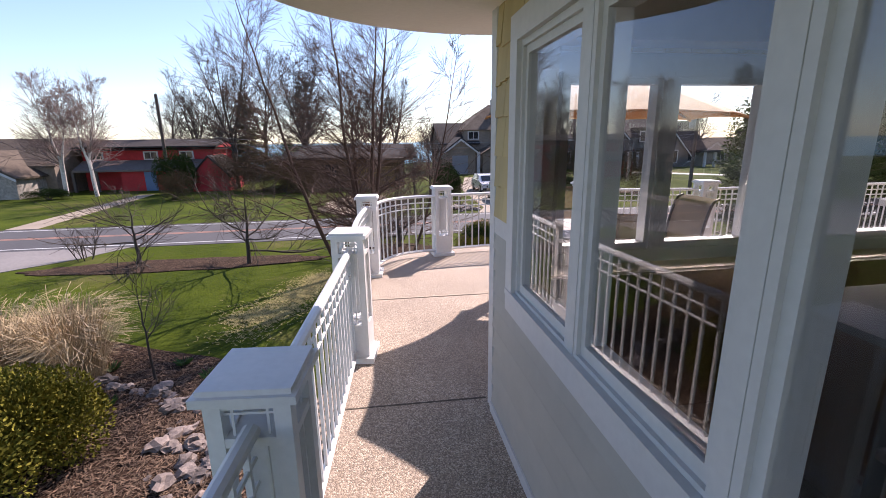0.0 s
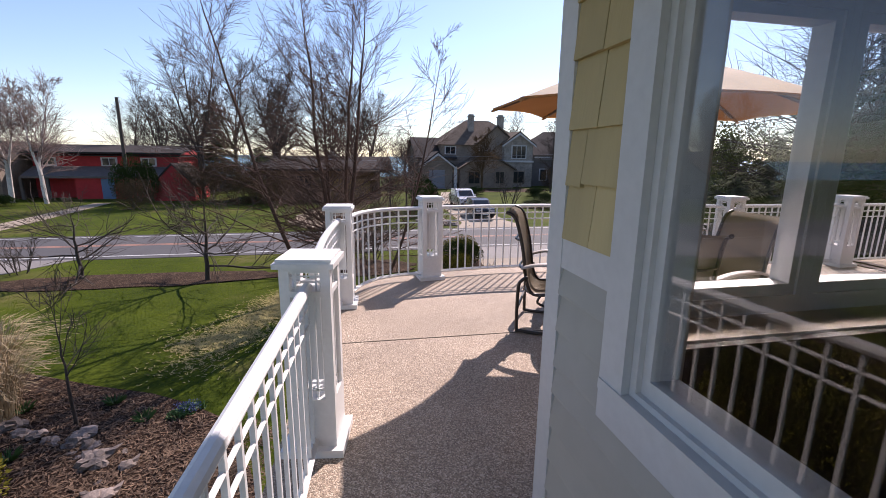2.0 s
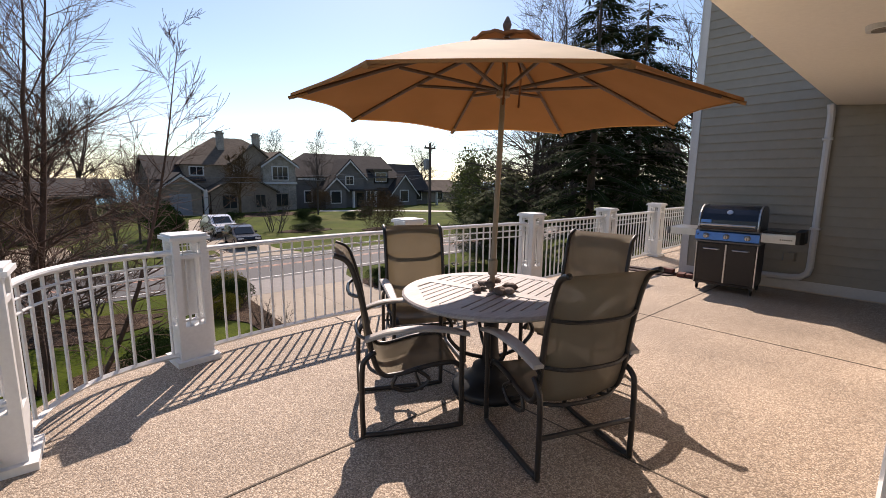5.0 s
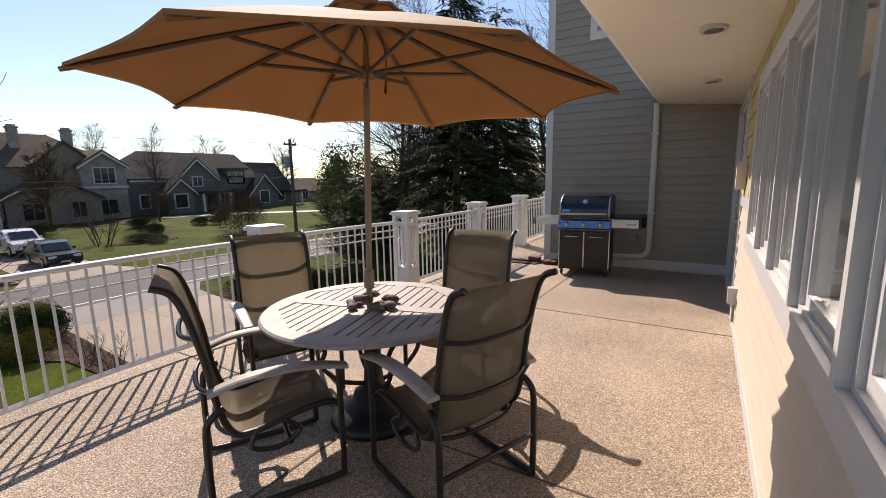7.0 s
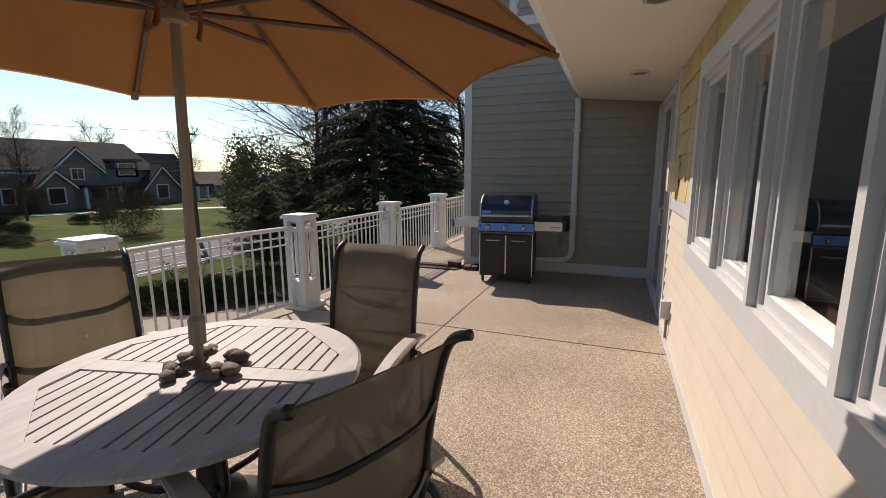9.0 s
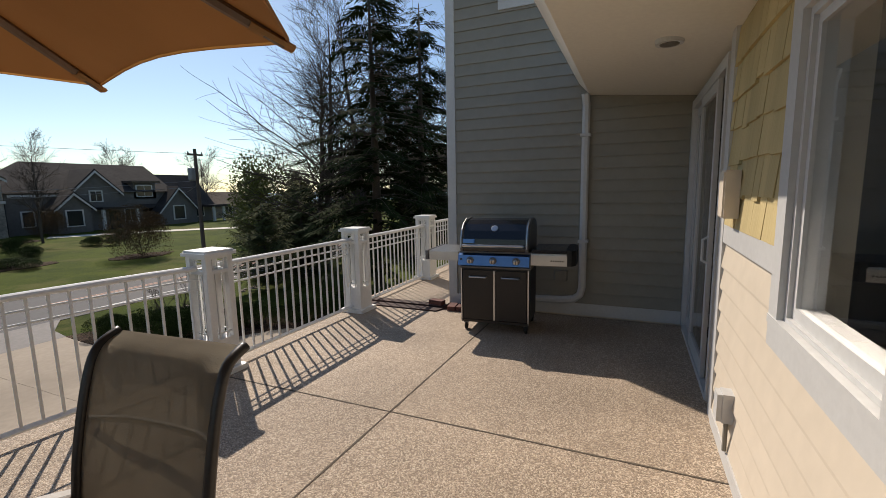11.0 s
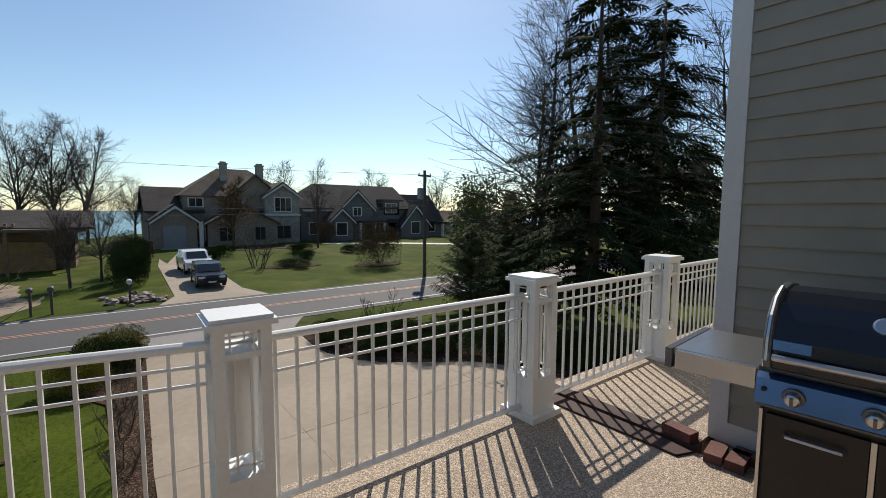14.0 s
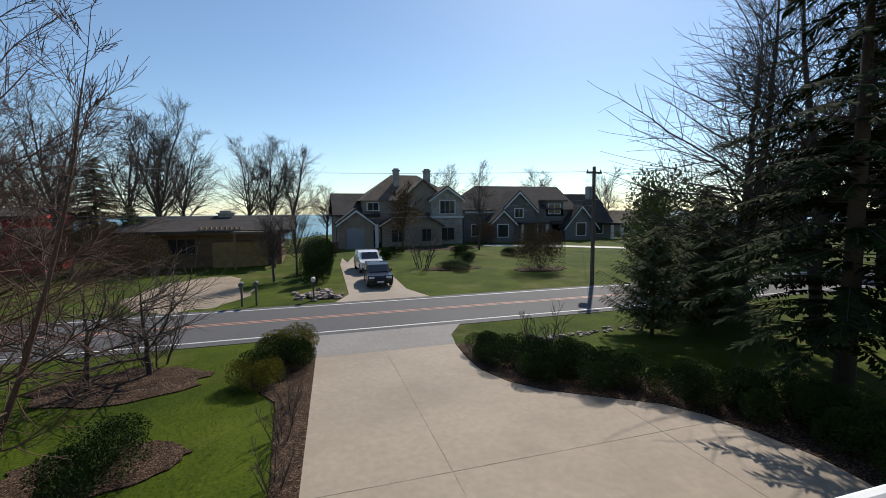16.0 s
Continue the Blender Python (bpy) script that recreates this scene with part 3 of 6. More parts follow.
# ---- deck joints ----
for i, (p, q) in enumerate((((-0.25, 5.06), (7.9, 4.91)), ((5.33, 2.93), (5.34, 6.9)), ((2.55, 2.93), (2.56, 7.25)), ((-0.38, 2.97), (0.8, 2.95)), ((-0.6, 0.6), (0.8, 0.6)))):
    v = Vector((q[0] - p[0], q[1] - p[1], 0)).normalized()
    s = Vector((-v.y, v.x, 0)) * 0.006
    pts = []
    rng = random.Random(i)
    a, b = Vector((*p, 0)), Vector((*q, 0))
    left, right = [], []
    for k in range(61):
        c = a.lerp(b, k / 60)
        wob = 0.6 + 0.8 * rng.random()
        left.append((c + s * wob)[:2]), right.append((c - s * wob)[:2])
    tagged(part("deck_joint", prism(right + left[::-1], -0.004, 0.003), JOINT), "dark saw-cut joint across the deck", "joint", kind="structure")

# ---- patio set ----
FRAME = mat("bronze_frame", (0.022, 0.017, 0.014), 0.4, metal=0.0, var=0.3, fine=60, bump=0.05)
ARM = mat("weathered_arm", (0.37, 0.34, 0.31), 0.55, var=0.12, fine=20, bump=0.1)
TEAK = mat("weathered_teak", (0.37, 0.34, 0.325), 0.6, var=0.16, big=3, fine=14, bump=0.2, rand=0.08, stretch=(1, 6, 1))
IRON = mat("black_iron", (0.010, 0.010, 0.011), 0.45, var=0.2, fine=50, bump=0.1)
STONE = mat("centre_stone", (0.16, 0.12, 0.10), 0.8, var=0.35, big=12, fine=60, bump=0.4, rand=0.3)


def fabric(name, colour, through_colour, weight, weave, see=0.0):
    """Woven cloth that lets some light through."""
    m = bpy.data.materials.new(name)
    m.use_nodes = True
    n, l = m.node_tree.nodes, m.node_tree.links
    b = n["Principled BSDF"]
    geo, tex, ramp = n.new("ShaderNodeNewGeometry"), n.new("ShaderNodeTexNoise"), n.new("ShaderNodeValToRGB")
    tex.inputs["Scale"].default_value, tex.inputs["Detail"].default_value = 3.0, 6
    l.new(geo.outputs["Position"], tex.inputs[0]), l.new(tex.outputs[0], ramp.inputs[0])
    ramp.color_ramp.elements[0].position, ramp.color_ramp.elements[1].position = 0.3, 0.7
    ramp.color_ramp.elements[0].color, ramp.color_ramp.elements[1].color = (*[c * 0.88 for c in colour], 1), (*[c * 1.1 for c in colour], 1)
    l.new(ramp.outputs[0], b.inputs["Base Color"])
    b.inputs["Roughness"].default_value, b.inputs["Specular IOR Level"].default_value = 0.85, 0.2
    wv, bp = n.new("ShaderNodeTexNoise"), n.new("ShaderNodeBump")
    wv.inputs["Scale"].default_value = weave
    bp.inputs["Strength"].default_value, bp.inputs["Distance"].default_value = 0.2, 0.004
    l.new(geo.outputs["Position"], wv.inputs[0]), l.new(wv.outputs[0], bp.inputs["Height"]), l.new(bp.outputs[0], b.inputs["Normal"])
    tr, mix = n.new("ShaderNodeBsdfTranslucent"), n.new("ShaderNodeMixShader")
    tr.inputs[0].default_value = (*through_colour, 1)
    mix.inputs[0].default_value = weight
    out = n["Material Output"]
    l.new(b.outputs[0], mix.inputs[1]), l.new(tr.outputs[0], mix.inputs[2])
    last = mix
    if see:
        tp, m2 = n.new("ShaderNodeBsdfTransparent"), n.new("ShaderNodeMixShader")
        m2.inputs[0].default_value = see
        l.new(mix.outputs[0], m2.inputs[1]), l.new(tp.outputs[0], m2.inputs[2])
        last = m2
    l.new(last.outputs[0], out.inputs[0])
    return m


SLING = fabric("sling_mesh", (0.25, 0.215, 0.16), (0.28, 0.23, 0.165), 0.2, 300, 0.03)
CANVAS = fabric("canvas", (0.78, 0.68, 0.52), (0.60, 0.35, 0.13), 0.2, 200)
# The same canvas seen from below: its shade is put into the colour.
SHADECANVAS = fabric("canvas_lining", (0.37, 0.215, 0.10), (0.58, 0.28, 0.08), 0.3, 200)
CANVASTOP = fabric("canvas_hem", (0.30, 0.13, 0.06), (0.30, 0.12, 0.04), 0.2, 200)


def spline(pts, n):
    """Smooth points through the given ones."""
    pts = [Vector(p) for p in pts]
    out = []
    for i in range(len(pts) - 1):
        p0, p1, p2, p3 = pts[max(i - 1, 0)], pts[i], pts[i + 1], pts[min(i + 2, len(pts) - 1)]
        for k in range(n):
            t = k / n
            out.append(0.5 * ((2 * p1) + (p2 - p0) * t + (2 * p0 - 5 * p1 + 4 * p2 - p3) * t * t + (3 * p1 - p0 - 3 * p2 + p3) * t ** 3))
    return out + [pts[-1]]


def chair():
    t = thing("patio_chair", "dark bronze metal patio chair with tan mesh sling and pale arms", "chair", "chairs round the table")
    prof = [(0.30, 0.385), (0.25, 0.42), (0.10, 0.41), (-0.10, 0.37), (-0.19, 0.39), (-0.24, 0.52), (-0.275, 0.76), (-0.325, 0.97), (-0.37, 1.07), (-0.44, 1.105)]
    line = spline([(0, y, z) for y, z in prof], 5)
    for s in (-1, 1):
        part("side_rail", tube([(s * 0.265, p.y, p.z) for p in line], 0.016, 8), FRAME, t, smooth=True)
        part("leg_frame", tube(spline([(s * 0.295, 0.30, 0.60), (s * 0.295, 0.30, 0.35), (s * 0.295, 0.30, 0.06), (s * 0.295, 0.27, 0.02), (s * 0.295, 0.0, 0.016), (s * 0.295, -0.27, 0.02), (s * 0.295, -0.30, 0.06), (s * 0.295, -0.30, 0.42), (s * 0.295, -0.27, 0.50), (s * 0.285, -0.22, 0.53)], 4), 0.016, 8), FRAME, t, smooth=True)
        bm = bmesh.new()
        arm = spline([(s * 0.30, -0.28, 0.615), (s * 0.315, -0.12, 0.66), (s * 0.315, 0.12, 0.66), (s * 0.305, 0.34, 0.61)], 5)
        rows = []
        for k, p in enumerate(arm):
            w = 0.03 + 0.008 * math.sin(math.pi * k / (len(arm) - 1))
            rows.append([bm.verts.new((p.x + a, p.y, p.z + b)) for a, b in ((-w, -0.010), (w, -0.010), (w, 0.006), (w * 0.7, 0.012), (-w * 0.7, 0.012), (-w, 0.006))])
        for a, b in zip(rows, rows[1:]):
            for k in range(6):
                bm.faces.new((a[k], a[(k + 1) % 6], b[(k + 1) % 6], b[k]))
        bm.faces.new(rows[0]), bm.faces.new(rows[-1])
        bmesh.ops.recalc_face_normals(bm, faces=bm.faces)
        part("armrest", bm, ARM, t, "pale weathered armrest", smooth=False)
        part("arm_support", tube([(s * 0.268, -0.25, 0.56), (s * 0.30, -0.26, 0.61)], 0.013, 6), FRAME, t)
        part("spring", tube(spline([(s * 0.28, 0.02, 0.40), (s * 0.285, 0.10, 0.33), (s * 0.285, 0.0, 0.27), (s * 0.285, -0.12, 0.30), (s * 0.28, -0.10, 0.37)], 4), 0.012, 6), FRAME, t)
    for i, (y, z) in enumerate(((-0.30, 0.86), (-0.255, 0.60), (-0.19, 0.38))):
        part("back_bar", tube(spline([(-0.265, y, z), (-0.13, y - 0.06, z - 0.01), (0.13, y - 0.06, z - 0.01), (0.265, y, z)], 4), 0.011, 6), FRAME, t)
    part("rear_stretcher", tube([(-0.295, -0.30, 0.24), (0.295, -0.30, 0.24)], 0.013, 6), FRAME, t)
    part("front_stretcher", tube([(-0.295, 0.05, 0.28), (0.295, 0.05, 0.28)], 0.013, 6), FRAME, t)
    bm = bmesh.new()
    grid = []
    for j, p in enumerate(line):
        sag = 0.03 * math.sin(math.pi * j / (len(line) - 1))
        nxt = line[min(j + 1, len(line) - 1)] - line[max(j - 1, 0)]
        nv = Vector((0, -nxt.z, nxt.y)).normalized()
        nv = nv if nv.z < 0 or nv.y < 0 else -nv
        grid.append([bm.verts.new(Vector((u * 0.262, p.y, p.z)) + nv * sag * (1 - u * u)) for u in (-1, -0.6, -0.2, 0.2, 0.6, 1)])
    for a, b in zip(grid, grid[1:]):
        for k in range(5):
            bm.faces.new((a[k], a[k + 1], b[k + 1], b[k]))
    bmesh.ops.solidify(bm, geom=bm.faces[:], thickness=0.004)
    part("sling", bm, SLING, t, "tan woven mesh sling", smooth=True)
    return t


c0 = chair()
c0.matrix_basis = pose(2.40, 4.28, 0, 0, 0, -22)
for x, y, a in ((1.96, 5.14, -119), (2.63, 5.80, 154), (3.28, 4.70, 94)):
    copy_thing(c0, pose(x, y, 0, 0, 0, a))

TX, TY = 2.60, 4.965


def table():
    t = thing("patio_table", "round weathered slatted wood table on a dark iron pedestal", "table", m=pose(TX, TY, 0, 0, 0, 14) @ Matrix.Diagonal((1.055, 1.055, 1, 1)))
    ring = bmesh.new()
    n = 48
    rr = []
    for r, z in ((0, 0.715), (0.60, 0.715), (0.612, 0.725), (0.612, 0.738), (0.60, 0.748), (0, 0.748)):
        loop = []
        for k in range(n):
            a = 2 * math.pi * k / n
            q = r or 0.485 / math.cos((a + math.pi / 8) % (math.pi / 4) - math.pi / 8)
            loop.append(ring.verts.new((q * math.cos(a), q * math.sin(a), z)))
        rr.append(loop)
    for i in range(6):
        a, b = rr[i], rr[(i + 1) % 6]
        for k in range(n):
            ring.faces.new((a[k], a[(k + 1) % n], b[(k + 1) % n], b[k]))
    bmesh.ops.recalc_face_normals(ring, faces=ring.faces)
    part("rim", ring, TEAK, t)
    part("brace", box((-0.54, -0.045, 0.715), (0.54, 0.045, 0.7475)), TEAK, t, bevel=0.003)
    for s in (-1, 1):
        part("brace", box((-0.045, 0.046 if s > 0 else -0.54, 0.715), (0.045, 0.54 if s > 0 else -0.046, 0.7475)), TEAK, t, bevel=0.003)
    for sx in (-1, 1):
        for sy in (-1, 1):
            for k in range(8):
                y = 0.054 + k * 0.061
                x1 = math.sqrt(0.585 ** 2 - (y + 0.05) ** 2)
                part("slat", box((sx * 0.054 if sx > 0 else -x1, sy * y if sy > 0 else -(y + 0.05), 0.722), (x1 if sx > 0 else -0.054, (y + 0.05) if sy > 0 else -y, 0.745)), TEAK, t, bevel=0.003)
    part("pedestal", lathe([(0.26, 0.0), (0.27, 0.02), (0.26, 0.06), (0.18, 0.09), (0.13, 0.15), (0.12, 0.19), (0.075, 0.22), (0.06, 0.26), (0.05, 0.4), (0.055, 0.6), (0.08, 0.66), (0.16, 0.70), (0.16, 0.713)], 20), IRON, t, smooth=True)
    for k in range(4):
        a = math.pi / 4 + k * math.pi / 2
        c, s = math.cos(a), math.sin(a)
        part("scroll", tube(spline([(0.06 * c, 0.06 * s, 0.25), (0.2 * c, 0.2 * s, 0.30), (0.3 * c, 0.3 * s, 0.42), (0.28 * c, 0.28 * s, 0.52), (0.36 * c, 0.36 * s, 0.62), (0.42 * c, 0.42 * s, 0.71)], 5), 0.014, 6), IRON, t)
    return t


table()


def umbrella():
    t = thing("patio_umbrella", "open tan canvas market umbrella with wooden pole and ribs", "umbrella", m=pose(TX - 0.02, TY + 0.02, 0, 1.4, 1.15, 0))
    POLE = mat("umbrella_wood", (0.30, 0.225, 0.15), 0.5, var=0.15, fine=30, stretch=(6, 6, 0.5))
    RIBWOOD = mat("umbrella_rib", (0.13, 0.08, 0.05), 0.5, var=0.2, fine=30)
    R, ZR, ZA, OFF = 1.345, 1.99, 2.45, radians(16.3)
    part("pole", lathe([(0.019, 0.1), (0.019, 2.49)], 12), POLE, t, "weathered wooden pole")
    part("collar", lathe([(0.021, 0.86), (0.032, 0.87), (0.032, 0.97), (0.021, 0.985)], 12), POLE, t)
    part("hub", lathe([(0.024, 2.07), (0.045, 2.08), (0.045, 2.14), (0.024, 2.16)], 14), POLE, t)
    part("crown_hub", lathe([(0.024, 2.38), (0.05, 2.39), (0.05, 2.43), (0.024, 2.44)], 14), POLE, t)
    part("finial", lathe([(0.012, 2.487), (0.022, 2.50), (0.03, 2.53), (0.02, 2.555), (0.008, 2.58)], 12), STONE, t, smooth=True)

    def surf(a, u, z_off=0.0):
        """A point of the canopy: angle a, share u from the apex to the rim; cloth hangs a little between the ribs."""
        k = (a - OFF) / (math.pi / 4)
        f = k - math.floor(k)
        chord = math.cos(math.pi / 8) / math.cos((f - 0.5) * math.pi / 4)
        sag = math.sin(f * math.pi)
        r = R * u * (chord * (1 - 0.045 * sag * u) if True else 1)
        z = ZA + (ZR - ZA) * (0.82 * u + 0.18 * u * u) + 0.02 * sag * u * u - 0.03 * sag * u * (1 - u) + z_off
        return Vector((r * math.cos(a), r * math.sin(a), z))

    bm = bmesh.new()
    NA, NU = 64, 10
    us = [0.07 + 0.93 * j / NU for j in range(NU + 1)]
    rows = [[bm.verts.new(surf(OFF + 2 * math.pi * i / NA, u)) for i in range(NA)] for u in us]
    for a, b in zip(rows, rows[1:]):
        for i in range(NA):
            bm.faces.new((a[i], b[i], b[(i + 1) % NA], a[(i + 1) % NA]))
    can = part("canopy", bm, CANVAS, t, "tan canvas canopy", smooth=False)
    # Second canopy skin just under the first, carrying the painted shade.
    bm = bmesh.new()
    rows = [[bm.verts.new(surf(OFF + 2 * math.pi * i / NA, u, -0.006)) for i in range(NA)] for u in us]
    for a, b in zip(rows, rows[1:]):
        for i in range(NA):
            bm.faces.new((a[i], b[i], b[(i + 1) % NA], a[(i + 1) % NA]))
    part("lining", bm, SHADECANVAS, can, "canvas underside with its shade put into an orange-brown colour")
    bm = bmesh.new()
    rows = [[bm.verts.new(surf(OFF + 2 * math.pi * i / NA, u, dz)) for i in range(NA)] for u, dz in ((1.0, 0.0), (1.003, 0.006), (1.005, -0.010), (1.0, -0.012))]
    for a, b in zip(rows, rows[1:]):
        for i in range(NA):
            bm.faces.new((a[i], b[i], b[(i + 1) % NA], a[(i + 1) % NA]))
    # Hem and rib pockets take the shaded canvas colour too.
    part("hem", bm, SHADECANVAS, can)
    def ruffle(r, z, i):
        """A point of the vent flap, which lifts unevenly along its hem."""
        return Vector((r * math.cos(2 * math.pi * i / 48), r * math.sin(2 * math.pi * i / 48), z + (0.006 * math.sin(i * 1.9) + 0.006 * math.sin(i * 0.8) if r > 0.15 else 0)))

    for name, prof, cloth, note in (("vent", ((0.225, 2.424), (0.12, 2.442), (0.02, 2.454)), CANVASTOP, "rust brown canvas vent flap"), ("vent_hem", ((0.222, 2.412), (0.240, 2.409), (0.234, 2.430), (0.19, 2.434)), CANVASTOP, "rust brown hem of the vent")):
        bm = bmesh.new()
        rows = [[bm.verts.new(ruffle(r, z, i)) for i in range(48)] for r, z in prof]
        for a, b in zip(rows, rows[1:]):
            for i in range(48):
                bm.faces.new((a[i], b[i], b[(i + 1) % 48], a[(i + 1) % 48]))
        part(name, bm, cloth, can, note, smooth=True)
    for k in range(8):
        a = OFF + k * math.pi / 4
        c, s = math.cos(a), math.sin(a)
        rib = [surf(a, u, -0.018) for u in (0.03, 0.3, 0.6, 0.995)]
        part("rib", tube(rib, 0.014, 6), RIBWOOD, t)
        part("strut", tube([(0.04 * c, 0.04 * s, 2.12), surf(a, 0.52, -0.03)], 0.012, 6), RIBWOOD, t)
        tip = surf(a, 0.985)
        part("pocket", tube([surf(a, 0.93, -0.025), surf(a, 1.012, -0.018)], 0.02, 6, flat=0.5), SHADECANVAS, t)
    for dx in (-0.1, 0.05):
        part("tie_strap", tube(spline([(dx - 0.12, -0.14, 2.30), (dx - 0.13, -0.2, 2.20), (dx - 0.10, -0.18, 2.05), (dx - 0.13, -0.2, 1.98)], 4), 0.008, 4, flat=0.3), CANVASTOP, t)
    return t


umbrella()
rng = random.Random(4)


def stone_mesh(seed, flat=0.7, rough=0.18, sub=2):
    bm = bmesh.new()
    bmesh.ops.create_icosphere(bm, subdivisions=sub, radius=1.0)
    for v in bm.verts:
        v.co *= 1 + rough * noise.noise(v.co * 1.3 + Vector((seed * 7.1, 0, 0))) * 2
        v.co.z *= flat
    return bm


stones = [part("table_stone", stone_mesh(k), STONE, smooth=True) for k in range(4)]
for k in range(17):
    o = stones[k] if k < 4 else again(stones[k % 4], Matrix())
    a, r = k * 2.4, 0.055 + 0.1 * rng.random()
    s = rng.uniform(0.022, 0.04)
    lift = 0.748 + s * 0.62 + (0.045 if k % 4 == 0 else 0)
    r = r * (0.6 if k % 4 == 0 else 1)
    o.matrix_basis = Matrix.Translation((TX + r * math.cos(a), TY + r * math.sin(a), lift)) @ Matrix.Rotation(rng.random() * 6, 4, "Z") @ Matrix.Diagonal((s * 1.3, s, s, 1))
    tagged(o, "small dark rounded stone heaped on the table", "stone", "stones round the pole")

# ---- grill ----
# Steel with the sky's blue reflection put into the base colour; badge reuses it.
SKYSTEEL = mat("blue_metal", (0.10, 0.20, 0.42), 0.3, metal=0.9, var=0.08, fine=80, bump=0.03, stretch=(1, 12, 1))
STEEL = mat("brushed_steel", (0.55, 0.55, 0.56), 0.28, metal=1.0, var=0.08, fine=80, bump=0.03, stretch=(1, 12, 1))
ENAMEL = mat("dark_enamel", (0.005, 0.007, 0.014), 0.2, var=0.2, coat=0.15, bump=0.0)
CARTPAINT = mat("brown_black_paint", (0.016, 0.011, 0.009), 0.45, var=0.2, fine=50, bump=0.05)
CASTAL = mat("cast_aluminium", (0.13, 0.13, 0.14), 0.35, metal=0.8, var=0.15, fine=60)
RUBBER = mat("rubber", (0.012, 0.012, 0.012), 0.7)


def grill():
    """Front towards -y in its own axes."""
    t = thing("gas_grill", "black and stainless gas grill with closed lid and two cart doors", "grill", m=pose(7.51, 4.785, 0, 0, 0, -86) @ Matrix.Scale(1.06, 4))
    W = 0.34
    part("cart", box((-W, -0.26, 0.10), (W, 0.26, 0.60), box((-W, -0.26, 0.60), (W, 0.26, 0.66))), CARTPAINT, t, bevel=0.006)
    for s in (-1, 1):
        dr = part("door", box((min(s * 0.012, s * (W - 0.018)), -0.285, 0.13), (max(s * 0.012, s * (W - 0.018)), -0.262, 0.64)), CARTPAINT, t, bevel=0.006)
        x0 = s * 0.165
        part("handle", tube([(x0 - 0.09, -0.287, 0.575), (x0 - 0.085, -0.315, 0.575), (x0 + 0.085, -0.315, 0.575), (x0 + 0.09, -0.287, 0.575)], 0.008, 8), STEEL, dr, "steel bar handle")
        part("edge_strip", box((s * W - 0.006, -0.288, 0.11), (s * W + 0.006, -0.262, 0.655)), STEEL, t)
    part("edge_strip", box((-0.008, -0.287, 0.13), (0.008, -0.263, 0.64)), STEEL, t)
    part("bottom_strip", box((-W, -0.288, 0.10), (W, -0.262, 0.125)), CARTPAINT, t)
    for sx in (-1, 1):
        for sy in (-1, 1):
            w = part("caster", lathe([(0.035, -0.012), (0.042, -0.006), (0.042, 0.006), (0.035, 0.012)], 14, m=pose(sx * 0.31, sy * 0.22, 0.042, 0, 90, 0)), RUBBER, t)
            part("fork", box((sx * 0.31 - 0.02, sy * 0.22 - 0.02, 0.07), (sx * 0.31 + 0.02, sy * 0.22 + 0.02, 0.104)), CASTAL, w)
    bm = bmesh.new()
    prof = [(-0.30, 0.68), (-0.345, 0.70), (-0.33, 0.80), (-0.29, 0.815), (-0.25, 0.68)]
    va = [bm.verts.new((-0.355, y, z)) for y, z in prof]
    vb = [bm.verts.new((0.355, y, z)) for y, z in prof]
    for i in range(5):
        bm.faces.new((va[i], vb[i], vb[(i + 1) % 5], va[(i + 1) % 5]))
    bm.faces.new(va[::-1]), bm.faces.new(vb)
    bmesh.ops.recalc_face_normals(bm, faces=bm.faces)
    pn = part("control_panel", bm, SKYSTEEL, t, "steel control panel with the blue sky reflection painted in")
    for x in (-0.23, 0.0, 0.23):
        m = pose(x, -0.338, 0.75, 98, 0, 0)
        part("bezel", lathe([(0.038, 0.0), (0.036, 0.006), (0.03, 0.008)], 18, m=m), CASTAL, pn)
        part("knob", lathe([(0.027, 0.006), (0.025, 0.035), (0.018, 0.04)], 16, m=m), STEEL, pn)
        part("knob_mark", box((-0.005, -0.017, 0.036), (0.005, 0.017, 0.05), m=m), CASTAL, pn, "dark grip of the knob")
    part("igniter", lathe([(0.01, 0.0), (0.009, 0.012)], 10, m=pose(-0.325, -0.338, 0.76, 98, 0, 0)), RUBBER, pn)
    part("firebox", box((-0.36, -0.27, 0.66), (0.36, 0.27, 0.83)), CASTAL, t, bevel=0.01)
    # lid: a rounded profile between two end castings
    lp = [(-0.30, 0.835), (-0.31, 0.87), (-0.30, 0.96), (-0.265, 1.04), (-0.20, 1.10), (-0.10, 1.135), (0.03, 1.145), (0.15, 1.13), (0.24, 1.09), (0.27, 0.98), (0.27, 0.835)]

    def slab(x0, x1, grow):
        bm = bmesh.new()
        va = [bm.verts.new((x0, y * grow, 0.835 + (z - 0.835) * grow)) for y, z in lp]
        vb = [bm.verts.new((x1, y * grow, 0.835 + (z - 0.835) * grow)) for y, z in lp]
        for i in range(len(lp)):
            bm.faces.new((va[i], vb[i], vb[(i + 1) % len(lp)], va[(i + 1) % len(lp)]))
        bm.faces.new(va[::-1]), bm.faces.new(vb)
        bmesh.ops.recalc_face_normals(bm, faces=bm.faces)
        return bm

    lid = part("lid", slab(-0.325, 0.325, 1.0), ENAMEL, t, "dark blue-black enamel lid", bevel=0.006)
    for x in (-0.345, 0.31):
        part("end_casting", slab(x, x + 0.035, 1.03), CASTAL, lid, bevel=0.006)
        part("end_trim", tube([(x + 0.018, y * 1.045, 0.835 + (z - 0.835) * 1.045) for y, z in lp[1:6]], 0.009, 6), STEEL, lid, "bright steel edge of the lid")
